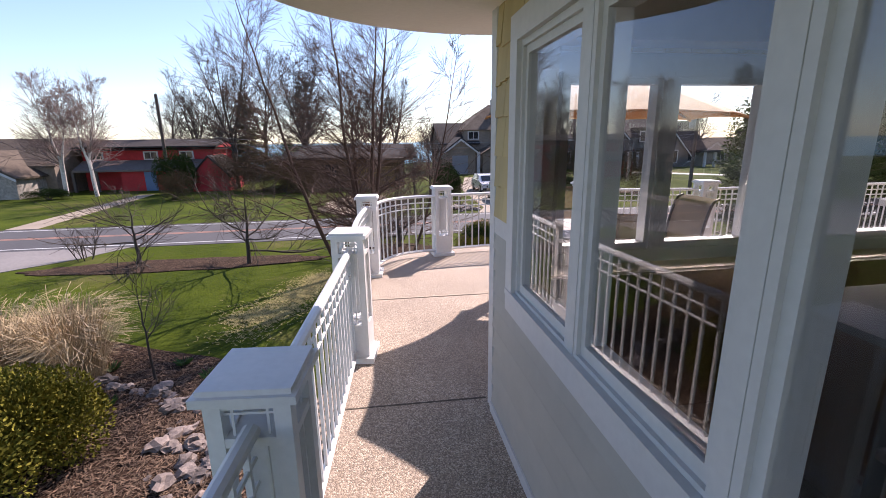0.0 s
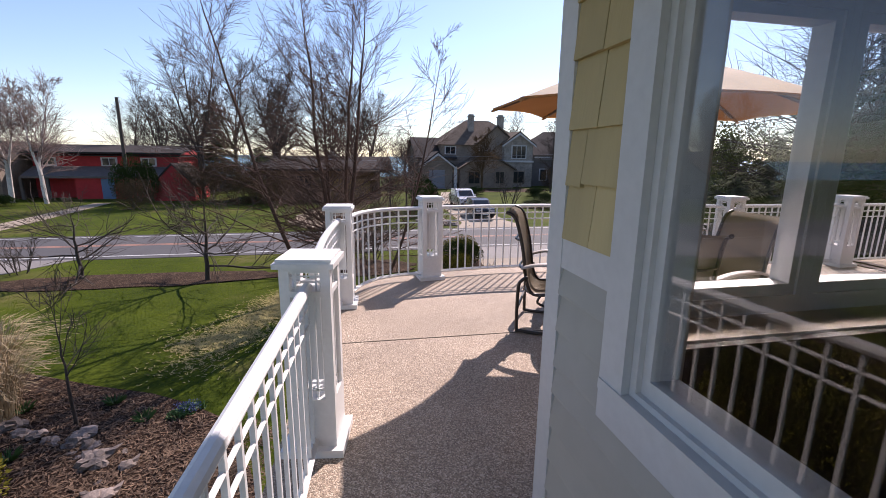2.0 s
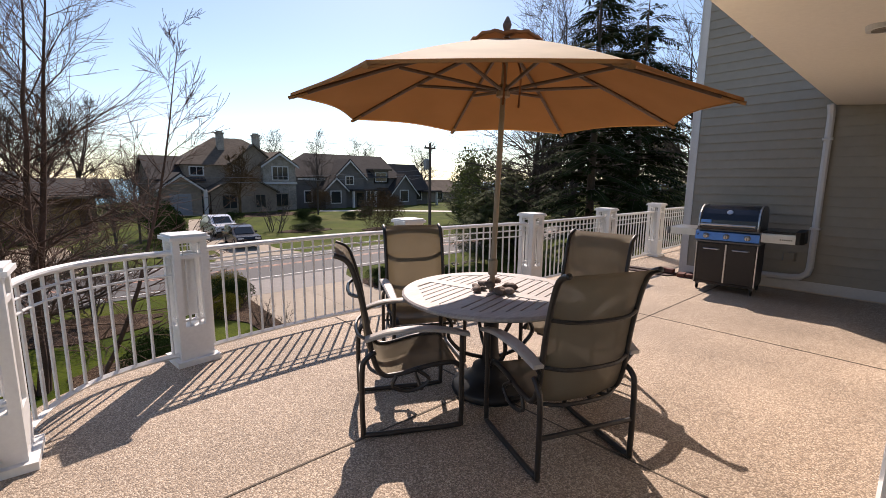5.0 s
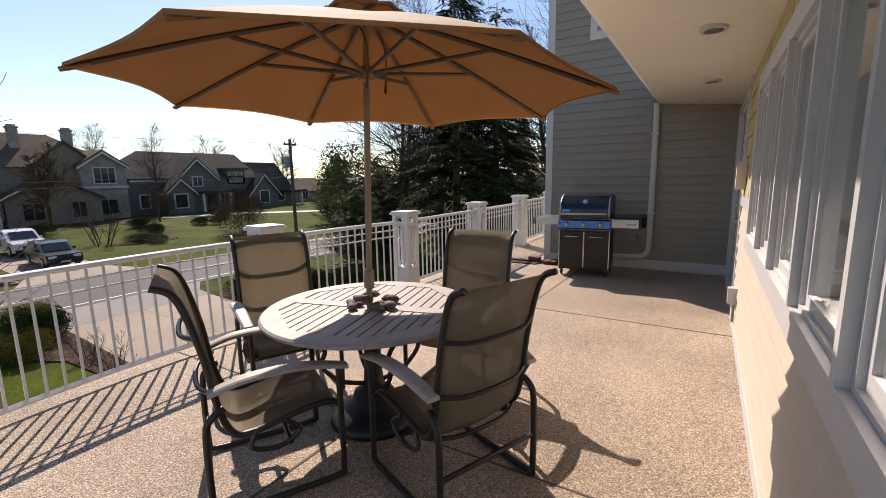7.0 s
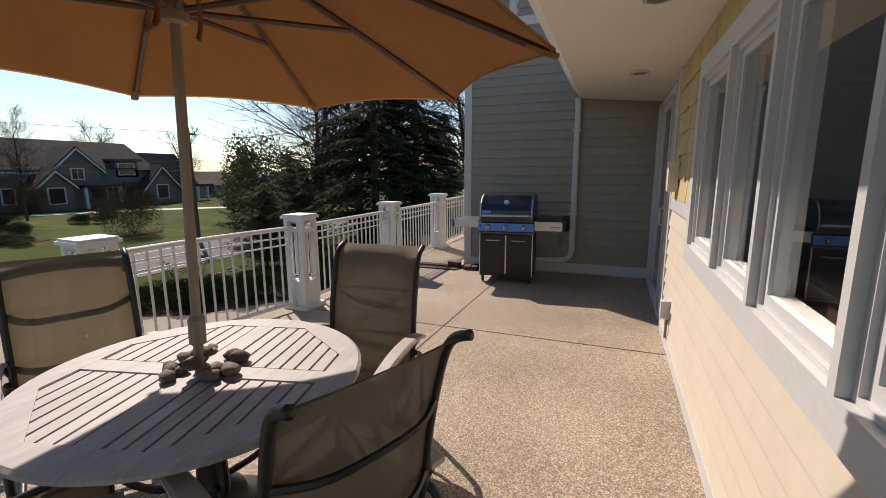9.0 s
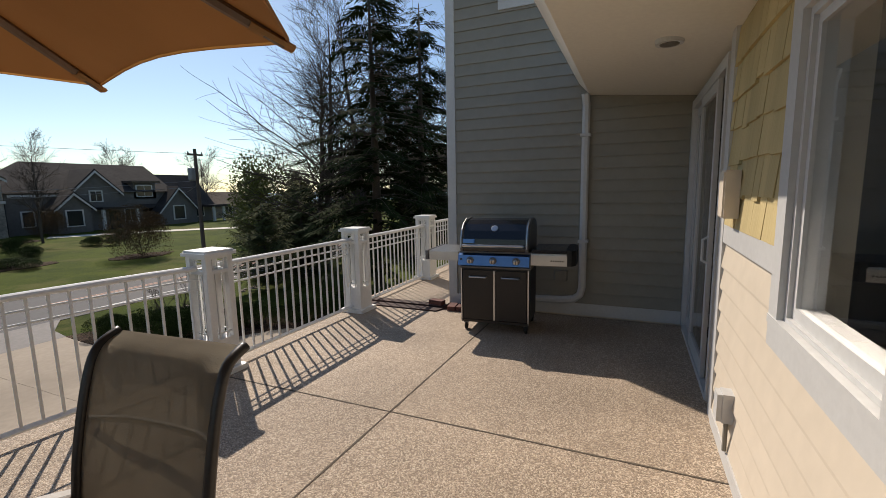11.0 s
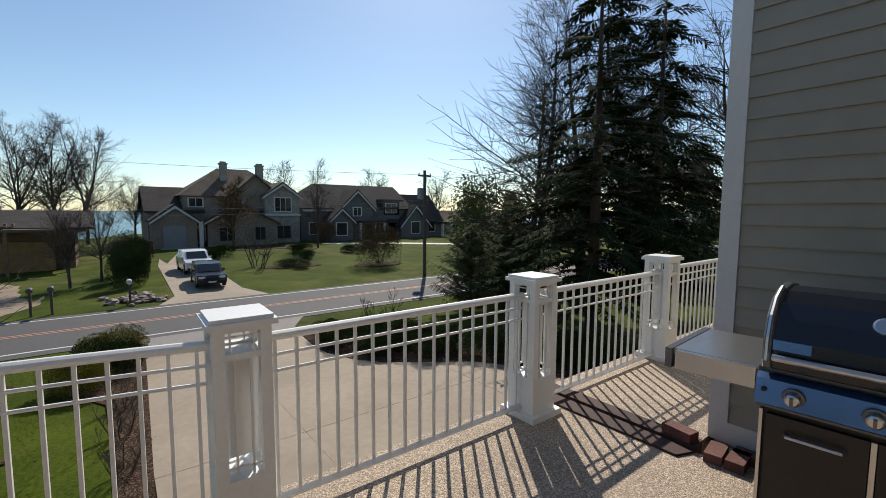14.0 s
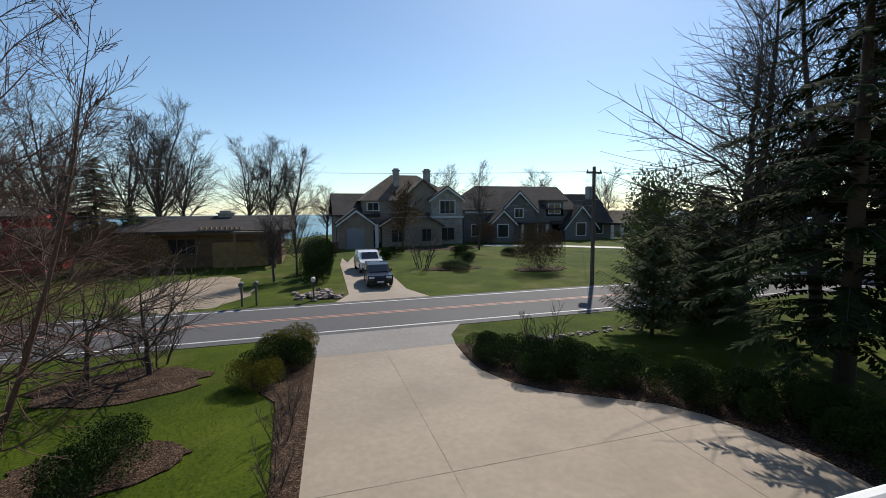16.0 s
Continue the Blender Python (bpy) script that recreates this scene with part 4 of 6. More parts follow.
    part("lid_handle", tube([(-0.30, -0.30, 0.885), (-0.30, -0.365, 0.90), (0.30, -0.365, 0.90), (0.30, -0.30, 0.885)], 0.014, 10), STEEL, lid, "steel bar handle")
    part("thermometer", lathe([(0.042, 0.0), (0.04, 0.012), (0.032, 0.014)], 20, m=pose(0, -0.243, 1.058, 50, 0, 0) @ Matrix.Scale(0.85, 4)), STEEL, lid)
    part("badge", box((-0.06, -0.012, -0.02), (0.06, 0.004, 0.02), m=pose(-0.25, -0.306, 0.94, -6, 0, 0)), SKYSTEEL, lid, "small blue and silver badge plate")
    sh = part("side_shelf", box((-0.70, -0.27, 0.79), (-0.36, 0.24, 0.825), box((-0.68, -0.30, 0.735), (-0.365, -0.272, 0.822))), STEEL, t, "stainless side shelf", bevel=0.008)
    part("shelf_end", box((-0.725, -0.30, 0.735), (-0.695, 0.25, 0.828)), CASTAL, sh, bevel=0.008)
    sh = part("side_burner", box((0.36, -0.27, 0.77), (0.70, 0.24, 0.825), box((0.365, -0.30, 0.715), (0.70, -0.272, 0.815))), STEEL, t, "steel side burner shelf", bevel=0.006)
    part("burner_cover", box((0.37, -0.262, 0.826), (0.69, 0.23, 0.86)), ENAMEL, sh, bevel=0.012)
    part("shelf_end", prism([(0.695, -0.30), (0.74, -0.29), (0.775, -0.24), (0.785, 0.0), (0.775, 0.2), (0.74, 0.25), (0.695, 0.25)], 0.715, 0.862), RUBBER, sh, bevel=0.012)
    for k in range(6):
        part("mark", box((0.55 + k * 0.021, -0.302, 0.755), (0.563 + k * 0.021, -0.300, 0.77)), RUBBER, sh)
    return t


grill()
# ---- planting ----
BARK = mat("grey_bark", (0.059, 0.045, 0.036), 0.9, var=0.3, fine=30, bump=0.3)
REDBARK = mat("river_birch_bark", (0.085, 0.045, 0.030), 0.9, var=0.35, fine=20, bump=0.4)
PALEBARK = mat("white_birch_bark", (0.55, 0.50, 0.45), 0.8, var=0.25, fine=9, bump=0.2)
NEEDLE = mat("spruce_needles", (0.022, 0.034, 0.012), 0.9, spec=0.05, var=0.45, big=0.9, fine=9, bump=0.2)
JUNIPER = mat("juniper_leaves", (0.095, 0.11, 0.016), 0.85, spec=0.1, var=0.45, big=2.6, fine=14, bump=0.2, tint=(0.26, 0.225, 0.035))
HEDGE = mat("hedge_leaves", (0.030, 0.050, 0.012), 0.85, spec=0.1, var=0.5, big=1.4, fine=14, bump=0.2)
WILLOW = mat("young_leaves", (0.11, 0.13, 0.03), 0.8, var=0.4, big=1.0, fine=10)
BROWNLEAF = mat("brown_twigs", (0.10, 0.065, 0.035), 0.95, spec=0.1, var=0.4, big=1.4, fine=14)
STRAW = mat("dry_grass", (0.46, 0.34, 0.19), 0.85, var=0.3, big=3, fine=20)
ROCK = mat("river_rock", (0.19, 0.148, 0.125), 0.75, var=0.35, big=5, fine=40, bump=0.3, rand=0.3)


def grow(bm, rng, p, d, length, r, level, spec):
    """Branches out of a limb: spec has the splits, the shrink, the spread, the droop and the least radius."""
    n = 4 if level > 1 else 3
    pts, rad = [p.copy()], [r]
    q, v = p.copy(), d.copy()
    for k in range(n):
        v = (v + Vector((rng.uniform(-1, 1), rng.uniform(-1, 1), rng.uniform(-0.6, 0.8) + spec["lift"])) * spec["wander"]).normalized()
        q = q + v * (length / n)
        pts.append(q.copy())
        rad.append(max(spec["least"], r * (1 - (1 - spec["taper"]) * (k + 1) / n)))
    tube(pts, rad, 5 if level >= spec["levels"] else 3, bm, caps=False)
    if level <= 0:
        return
    kids = spec["kids"][min(level, len(spec["kids"]) - 1)]
    for i in range(kids):
        f = 0.12 + 0.88 * (i + rng.random()) / kids
        k = min(n - 1, int(f * n))
        start = pts[k].lerp(pts[k + 1], f * n - k)
        ax = v.orthogonal().normalized()
        ax.rotate(Matrix.Rotation(rng.uniform(0, 2 * math.pi), 3, v))
        nd = v.copy()
        nd.rotate(Matrix.Rotation(radians(rng.uniform(*spec["spread"])), 3, ax))
        nd = (nd + Vector((0, 0, spec["lift"] * 0.6))).normalized()
        grow(bm, rng, start, nd, length * rng.uniform(*spec["shrink"]), max(spec["least"], rad[k] * rng.uniform(0.45, 0.65)), level - 1, spec)
    grow(bm, rng, pts[-1], v, length * spec["shrink"][1] * 0.9, rad[-1], level - 1, spec)


def bare_tree(name, label, group, seed, stems, height, lean, r, bark, spec, m, twigs=None):
    """Stems that each run up as a leader, with side limbs that fork into twigs."""
    rng = random.Random(seed)
    t = thing(name, label, "tree", group, m=m)
    for i in range(stems):
        a = 2 * math.pi * (i + rng.random() * 0.5) / stems
        h = height * (1 - 0.22 * rng.random() * (i > 0))
        d = Vector((math.cos(a) * lean * rng.uniform(0.6, 1.2), math.sin(a) * lean * rng.uniform(0.6, 1.2), 1)).normalized()
        fork = spec["bole"] if spec["joined"] else 0.0
        q = Vector((0, 0, -0.15)) if stems == 1 or spec["joined"] else Vector((math.cos(a) * 0.15, math.sin(a) * 0.15, -0.15))
        pts, n = [q.copy()], 12
        for k in range(n):
            v = d if k / n > fork or not spec["joined"] else Vector((0, 0, 1))
            v = (v + Vector((rng.uniform(-1, 1), rng.uniform(-1, 1), 0)) * spec["wander"] * 0.6 + Vector((0, 0, spec.get("bend", spec["lift"]) * k / n))).normalized()
            q = q + v * (h / n)
            pts.append(q.copy())
        rad = [max(spec["least"], r * (1 - k / n) ** 0.9 * (1.2 if k == 0 else 1)) for k in range(n + 1)]
        part("trunk", tube(pts, rad, 8, caps=False), bark, t, smooth=True)
        bm = bmesh.new()
        for k in range(spec["limbs"]):
            f = spec["bole"] + (1 - spec["bole"]) * (k + rng.random()) / spec["limbs"]
            g = min(n - 1, int(f * n))
            p = pts[g].lerp(pts[g + 1], f * n - g)
            b = rng.uniform(0, 2 * math.pi)
            up = radians(rng.uniform(*spec["rise"])) * (spec.get("low", 1.0) + (1 - spec.get("low", 1.0)) * min(1, f * 1.4))
            nd = Vector((math.cos(b) * math.cos(up), math.sin(b) * math.cos(up), math.sin(up)))
            L = h * spec["reach"] * (1.05 - f) ** 0.6 * rng.uniform(0.6, 1.1)
            grow(bm, rng, p, nd, L, max(spec["least"], rad[g] * spec.get("limb", 0.55)), spec["levels"], spec)
        part("crown", bm, twigs or bark, t, "bare twiggy crown", smooth=True)
    return t


TALL = dict(levels=2, limbs=16, kids=[3, 5, 6], spread=(22, 56), shrink=(0.42, 0.7), lift=0.03, wander=0.15, taper=0.5, least=0.008, bole=0.26, reach=0.33, rise=(24, 65), joined=True, limb=0.42)
BIRCH = dict(levels=2, limbs=32, kids=[3, 5, 7], spread=(18, 50), shrink=(0.4, 0.7), lift=0.04, wander=0.15, taper=0.5, least=0.0048, bole=0.16, reach=0.27, rise=(25, 66), joined=False, low=0.15, limb=0.36)
WIDE = dict(TALL, limbs=24, limb=0.38, lift=0.02, spread=(25, 58), rise=(8, 60), reach=0.36, bole=0.22, wander=0.18, kids=[4, 6, 7], least=0.0065)
SMALL = dict(levels=2, limbs=15, kids=[3, 5, 6], spread=(25, 60), shrink=(0.4, 0.62), lift=0.03, wander=0.22, taper=0.6, least=0.0042, bole=0.22, reach=0.95, rise=(-8, 34), joined=True)
TWIG = dict(levels=1, limbs=9, kids=[3, 4], spread=(20, 45), shrink=(0.4, 0.6), lift=0.12, wander=0.14, taper=0.6, least=0.004, bole=0.15, reach=0.4, rise=(30, 70), joined=False)


def at(x, y, rot=0.0, s=1.0, sz=None):
    return Matrix.Translation((x, y, rise(x, y))) @ Matrix.Rotation(radians(rot), 4, "Z") @ Matrix.Diagonal((s, s, sz or s, 1))


bare_tree("river_birch", "bare multi-stemmed river birch with reddish bark on the lawn", "river birches", 3, 4, 11.5, 0.10, 0.11, REDBARK, BIRCH, at(-0.32, 15.6, 0, 0.88))
bare_tree("river_birch", "bare leaning river birch with reddish bark on the lawn", "river birches", 8, 1, 11.0, 0.45, 0.085, REDBARK, dict(BIRCH, bend=0.7), at(-1.4, 16.6, 138))
bare_tree("river_birch", "slender leaning river birch with reddish bark behind the railing", "river birches", 12, 1, 8.6, 0.95, 0.06, REDBARK, dict(BIRCH, limbs=26, reach=0.22, kids=[2, 4, 4], bend=3.0), at(0.3, 13.9, -80))
orn = bare_tree("ornamental_tree", "small bare spreading tree in a mulch bed", "ornamental trees", 21, 1, 2.7, 0.0, 0.08, BARK, SMALL, at(-10.15, 20.1, 0, 1.1))
for x, y, a, s in ((-5.4, 19.15, 70, 1.15), (-0.2, 20.1, 150, 1.05), (1.0, 20.9, 250, 1.1)):
    copy_thing(orn, at(x, y, a, s))
bare_tree("ornamental_tree", "young bare sapling with upright twigs in mulch", "ornamental trees", 31, 1, 2.6, 0.0, 0.035, BARK, dict(SMALL, rise=(35, 70), lift=0.12, bole=0.34, reach=0.55, limbs=7, kids=[2, 3, 4]), at(-4.8, 9.6))
sh = bare_tree("twiggy_shrub", "bare twiggy shrub beside the drive", "bare shrubs", 41, 6, 1.5, 0.45, 0.02, BARK, TWIG, at(12.9, 18.4, 0, 1.35))
for x, y, a, s in ((-13.0, 21.4, 40, 1.0), (14.6, 40.5, 200, 1.7), (27.0, 45.5, 20, 1.2), (5.05, 15.6, 10, 0.55), (5.15, 17.2, 80, 0.5), (5.0, 13.9, 130, 0.5), (16.6, 14.2, 130, 0.6), (0.9, 22.0, 90, 1.2)):
    copy_thing(sh, at(x, y, a, s))

big = bare_tree("bare_tree", "tall bare deciduous tree with fine twigs", "bare trees", 51, 3, 16.5, 0.28, 0.2, BARK, dict(TALL, least=0.013, limb=0.5), at(-15.5, 53))
big2 = bare_tree("bare_tree", "tall bare forked deciduous tree", "bare trees", 52, 4, 16.5, 0.3, 0.20, BARK, dict(TALL, least=0.013, limb=0.5), at(-8.5, 56))
for k, (x, y, a, s) in enumerate(((-21.0, 66, 20, 0.75), (-3.0, 80, 100, 1.0), (0.5, 79, 250, 0.95), (3.5, 80, 140, 1.0), (-11, 76, 300, 1.0), (-17, 74, 33, 1.1), (8.2, 70, 75, 0.5), (27.5, 76, 10, 0.72),
                                (40, 24, 10, 0.9), (52, 66, 250, 0.65), (44, 74, 66, 0.7), (-46, 50, 20, 0.8), (-52, 60, 70, 0.9), (-30, 72, 50, 0.75), (-24, 66, 180, 0.85), (4.8, 40, 70, 0.36), (3.3, 38.6, 160, 0.33))):
    copy_thing(big if k % 2 else big2, at(x, y, a, s))
wide = bare_tree("bare_tree", "wide bare oak-like tree beside the spruces", "bare trees", 57, 2, 14.5, 0.2, 0.22, BARK, WIDE, at(24.0, 20.6, 0, 1.12))
copy_thing(wide, at(27.5, 16.6, 140, 1.05)), copy_thing(wide, at(31.0, 13.0, 250, 1.1)), copy_thing(wide, at(23.0, 16.8, 60, 0.95))
brn = bare_tree("bare_tree", "dense bare brown tree before a house", "bare trees", 53, 3, 7.5, 0.2, 0.10, BROWNLEAF, dict(TALL, least=0.014), at(15.6, 53))
bare_tree("bare_tree", "pale slender bare tree between two houses", "bare trees", 58, 2, 9.6, 0.13, 0.10, BARK, dict(TALL, least=0.008, limbs=18), at(24.2, 52))
wb = bare_tree("white_birch", "white-barked bare birch before the red house", "white birches", 61, 2, 10.5, 0.22, 0.15, PALEBARK, dict(TALL, least=0.010, limbs=24, kids=[4, 6, 7], lift=-0.02, reach=0.34), at(-27.9, 49, 0, 1.1), mat("birch_twigs", (0.24, 0.17, 0.15), 0.9, var=0.3))
copy_thing(wb, at(-31.6, 50.5, 130, 1.05))


def leaves(centre, size, count, leaf, rng, lumps=7):
    """Leaf blades on lumpy mounds, with gaps and an uneven outline."""
    bm = bmesh.new()
    mounds = [(Vector((rng.uniform(-0.6, 0.6) * size[0], rng.uniform(-0.6, 0.6) * size[1], rng.uniform(0.35, 0.75) * size[2])), rng.uniform(0.35, 0.6)) for _ in range(lumps)]
    for i in range(count):
        c, s = mounds[i % lumps]
        v = Vector((rng.gauss(0, 1), rng.gauss(0, 1), rng.gauss(0, 1) + 0.25)).normalized()
        k = s * (1 - 0.5 * rng.random() ** 2)
        p = c + Vector((v.x * size[0] * k, v.y * size[1] * k, v.z * size[2] * k))
        if p.z < 0.02:
            p.z = 0.02 + 0.1 * rng.random()
        u = (v + Vector((rng.uniform(-1, 1), rng.uniform(-1, 1), rng.uniform(-0.3, 1.2)))).normalized() * leaf * rng.uniform(0.6, 1.4)
        w = u.cross(Vector((rng.uniform(-1, 1), rng.uniform(-1, 1), rng.uniform(-1, 1)))).normalized() * leaf * 0.35
        p = p + centre
        a, b, d, e = bm.verts.new(p - w * 0.4), bm.verts.new(p + u * 0.5 - w), bm.verts.new(p + u), bm.verts.new(p + u * 0.5 + w)
        bm.faces.new((a, b, d, e))
    return bm


def bush(name, label, group, seed, size, count, leaf, material, m, lumps=7):
    rng = random.Random(seed)
    t = thing(name, label, "shrub", group, m=m)
    part("foliage", leaves(Vector((0, 0, 0)), size, count, leaf, rng, lumps), material, t)
    bm = bmesh.new()
    for k in range(5):
        a = k * 1.3
        tube([(0, 0, -0.1), (0.25 * size[0] * math.cos(a), 0.25 * size[1] * math.sin(a), size[2] * 0.4), (0.4 * size[0] * math.cos(a + 0.3), 0.4 * size[1] * math.sin(a + 0.3), size[2] * 0.75)], [0.03, 0.022, 0.012], 5, bm)
    part("stem", bm, BARK, t)
    return t


bush("juniper_bush", "dense green and gold juniper bush in the mulch", "junipers", 1, (1.3, 1.3, 1.5), 36000, 0.06, JUNIPER, at(-5.75, 6.7), 14)
hd = bush("evergreen_hedge", "low dark evergreen hedge bush beside the drive", "hedge bushes", 2, (1.15, 0.95, 0.95), 13000, 0.045, HEDGE, at(4.75, 19.9), 8)
jn = bush("juniper_bush", "low green juniper with gold tips on the lawn", "junipers", 3, (1.2, 1.0, 0.9), 11000, 0.045, JUNIPER, at(5.0, 21.1), 8)
for x, y, a, s in ((11.4, 19.6, 30, 0.75), (11.6, 18.5, 100, 0.9), (12.2, 17.7, 15, 0.95), (12.8, 17.0, 160, 1.0), (13.5, 16.3, 10, 0.95), (14.2, 15.6, 60, 0.9), (12.5, 18.8, 270, 0.75), (13.5, 17.7, 210, 0.8), (15.2, 14.6, 200, 0.9), (15.7, 13.7, 20, 0.95), (16.3, 13.0, 250, 1.0), (16.7, 12.2, 45, 1.0), (16.2, 11.2, 90, 0.95), (15.8, 10.2, 140, 0.9), (1.9, 15.3, 220, 0.95)):
    copy_thing(hd, at(x, y, a, s, s * 0.9))
for x, y, a, s in ((4.2, 18.9, 100, 0.75), (-12.6, 12.4, 40, 1.3)):
    copy_thing(jn, at(x, y, a, s))
# bushes of the houses over the road
for x, y, a, s, sz in ((6.1, 36.6, 0, 1.0, 2.2), (6.3, 39.5, 90, 1.15, 2.5), (6.5, 43, 10, 1.3, 2.6), (14.3, 51, 100, 0.9, 0.8), (17, 39.5, 60, 1.6, 0.6), (19.5, 43.5, 33, 1.2, 0.8), (25.5, 46, 80, 1.3, 0.8), (29, 49, 20, 1.5, 0.8), (21, 49, 200, 1.4, 0.9), (12.8, 47.5, 240, 0.8, 0.9), (-20.6, 50, 0, 1.7, 4.0), (-31, 47, 0, 1.5, 1.0)):
    copy_thing(hd, at(x, y, a, s, sz))
bb = bush("brown_bush", "large brown twiggy bush by the road", "brown bushes", 5, (2.2, 2.0, 3.0), 14000, 0.08, BROWNLEAF, at(23.5, 37), 10)
for x, y, a, w in ((27.5, 58, 60, 0.8), (-15.2, 51, 20, 1.1), (-12.0, 49.5, 140, 1.2), (-9.4, 47.5, 250, 1.0), (-6.6, 46.0, 80, 0.9), (-18.5, 44.0, 200, 0.7)):
    copy_thing(bb, at(x, y, a, w))
wl = bush("young_green_tree", "pale green spring tree behind the pines", "young trees", 6, (2.2, 2.2, 6.4), 3800, 0.20, WILLOW, at(26, 27), 14)


YOUNGNEEDLE = mat("young_needles", (0.065, 0.085, 0.035), 0.9, spec=0.08, var=0.4, big=1.2, fine=9, tint=(0.12, 0.13, 0.055))


def spruce(seed, height, spread, bare, label, m, droop=0.32, dens=1.0, needle=None):
    rng = random.Random(seed)
    t = thing("spruce", label, "tree", "conifers", m=m)
    part("trunk", tube([(0, 0, -0.2), (0.05, 0, height * 0.5), (0, 0, height)], [height * 0.018, height * 0.011, 0.02], 8), BARK, t, smooth=True)
    bm, wood = bmesh.new(), bmesh.new()
    z = bare
    while z < height * 0.985:
        f = (z - bare) / (height - bare)
        reach = spread * (1 - f) ** 0.58 * (0.55 + 0.45 * min(1, f * 5)) + 0.15
        for k in range(max(5, int((7 + 3 * (1 - f)) * dens))):
            a = rng.uniform(0, 2 * math.pi)
            L = reach * rng.choice((0.55, 0.8, 0.95, 1.0, 1.22)) * rng.uniform(0.9, 1.1)
            rise0 = height * rng.uniform(-0.03, 0.03)
            pts = []
            for j in range(5):
                u = j / 4
                pts.append(Vector((math.cos(a) * L * u, math.sin(a) * L * u, z + rise0 + 0.10 * L * u - droop * L * u * u + 0.12 * L * max(0, u - 0.7))))
            tube(pts, [0.022, 0.016, 0.012, 0.009, 0.005], 3, wood, caps=False)
            side = Vector((-math.sin(a), math.cos(a), 0))
            n = max(5, int(L * (10 if dens < 0.9 else 14)))
            for j in range(n):
                u = 0.18 + 0.82 * (j + rng.random()) / n
                q = min(3, int(u * 4))
                p = pts[q].lerp(pts[q + 1], u * 4 - q)
                for s in (-1, 1):
                    tip = p + side * s * rng.uniform(0.12, 0.42) * (1.15 - u * 0.6) + Vector((math.cos(a), math.sin(a), 0)) * 0.18 + Vector((0, 0, -rng.uniform(0.02, 0.22)))
                    w = Vector((math.cos(a), math.sin(a), -0.5)) * rng.uniform(0.035, 0.075)
                    mid = p.lerp(tip, 0.5)
                    va, vb, vc, vd = bm.verts.new(p), bm.verts.new(mid + w), bm.verts.new(tip), bm.verts.new(mid - w)
                    bm.faces.new((va, vb, vc, vd))
        z += height * (0.026 if dens < 0.9 else 0.030) * rng.uniform(0.8, 1.25)
    part("foliage", bm, needle or NEEDLE, t, "green needle sprays")
    tagged(part("bough", wood, BARK, t), kind="stuff")
    return t


sp = spruce(1, 13.6, 3.7, 1.6, "tall dark green spruce with drooping branches", at(18.7, 13.4), dens=0.95)
copy_thing(sp, at(22.4, 13.0, 120, 0.98))
pn = spruce(2, 4.6, 2.1, 0.35, "young dark green pine on the lawn", at(18.4, 19.6, 0, 0.9), droop=-0.2, dens=0.62, needle=YOUNGNEEDLE)
for x, y, a, s in ((20.6, 19.2, 50, 1.0), (22.3, 20.6, 120, 1.25), (24.5, 22.5, 200, 1.3), (29.0, 27.0, 10, 1.5), (33, 36, 70, 1.4), (-9.6, 52, 30, 1.3), (38, 40, 300, 1.6), (46, 33, 200, 2.2), (55, 30, 20, 2.3), (36, 17, 90, 2.2), (60, 45, 40, 2.2), (50, 14, 80, 2.4)):
    copy_thing(pn, at(x, y, a, s))

spruce(7, 11.6, 3.9, 0.4, "broad olive-brown conifer among bare trees", at(-17.2, 65, 130), droop=0.2, dens=2.0, needle=mat("olive_needles", (0.085, 0.078, 0.036), 0.9, spec=0.05, var=0.4, big=0.9, fine=9, bump=0.2))

# dry ornamental grass
rng = random.Random(9)
bm = bmesh.new()
for k in range(900):
    a, r = rng.uniform(0, 6.28), 0.5 * math.sqrt(rng.random())
    p = Vector((r * math.cos(a), r * math.sin(a), 0))
    L = rng.uniform(0.7, 1.6)
    turn = a + rng.gauss(0, 0.6)
    out = Vector((math.cos(turn), math.sin(turn), 0)) * rng.uniform(0.1, 0.95)
    w = Vector((-math.sin(a), math.cos(a), 0)) * 0.005
    sway = Vector((rng.gauss(0, 0.12), rng.gauss(0, 0.12), rng.uniform(-0.18, 0.04)))
    pts = [p, p + out * 0.18 * L + Vector((0, 0, 0.5 * L)), p + out * 0.5 * L + Vector((0, 0, 0.85 * L)), p + out * 0.85 * L + Vector((0, 0, 0.88 * L)) + sway]
    v = [bm.verts.new(q + side * w * (1, 1, 0.9, 2.4 * rng.random())[i]) for i, q in enumerate(pts) for side in (-1, 1)]
    for i in (0, 2, 4):
        bm.faces.new((v[i], v[i + 1], v[i + 3], v[i + 2]))
og = tagged(part("ornamental_grass", bm, STRAW), "clump of dry straw-coloured ornamental grass", "ornamental grass", "ornamental grass", "stuff")
og.matrix_basis = at(-7.0, 10.6, 0, 1.15)
for x, y, a, s in ((-8.1, 10.0, 90, 1.2), (-7.7, 11.3, 200, 0.9), (-6.4, 9.9, 140, 0.9)):
    o = again(og, at(x, y, a, s))
    tagged(o, "clump of dry straw-coloured ornamental grass", "ornamental grass", "ornamental grass", "stuff")

# mulch beds
def blob(cx, cy, rx, ry, seed, n=80):
    return [(cx + rx * math.cos(2 * math.pi * k / n) * (1 + 0.2 * noise.noise(Vector((k * 0.3, seed * 3.7, 0)))), cy + ry * math.sin(2 * math.pi * k / n) * (1 + 0.2 * noise.noise(Vector((k * 0.3, seed * 3.7 + 5, 0))))) for k in range(n)]


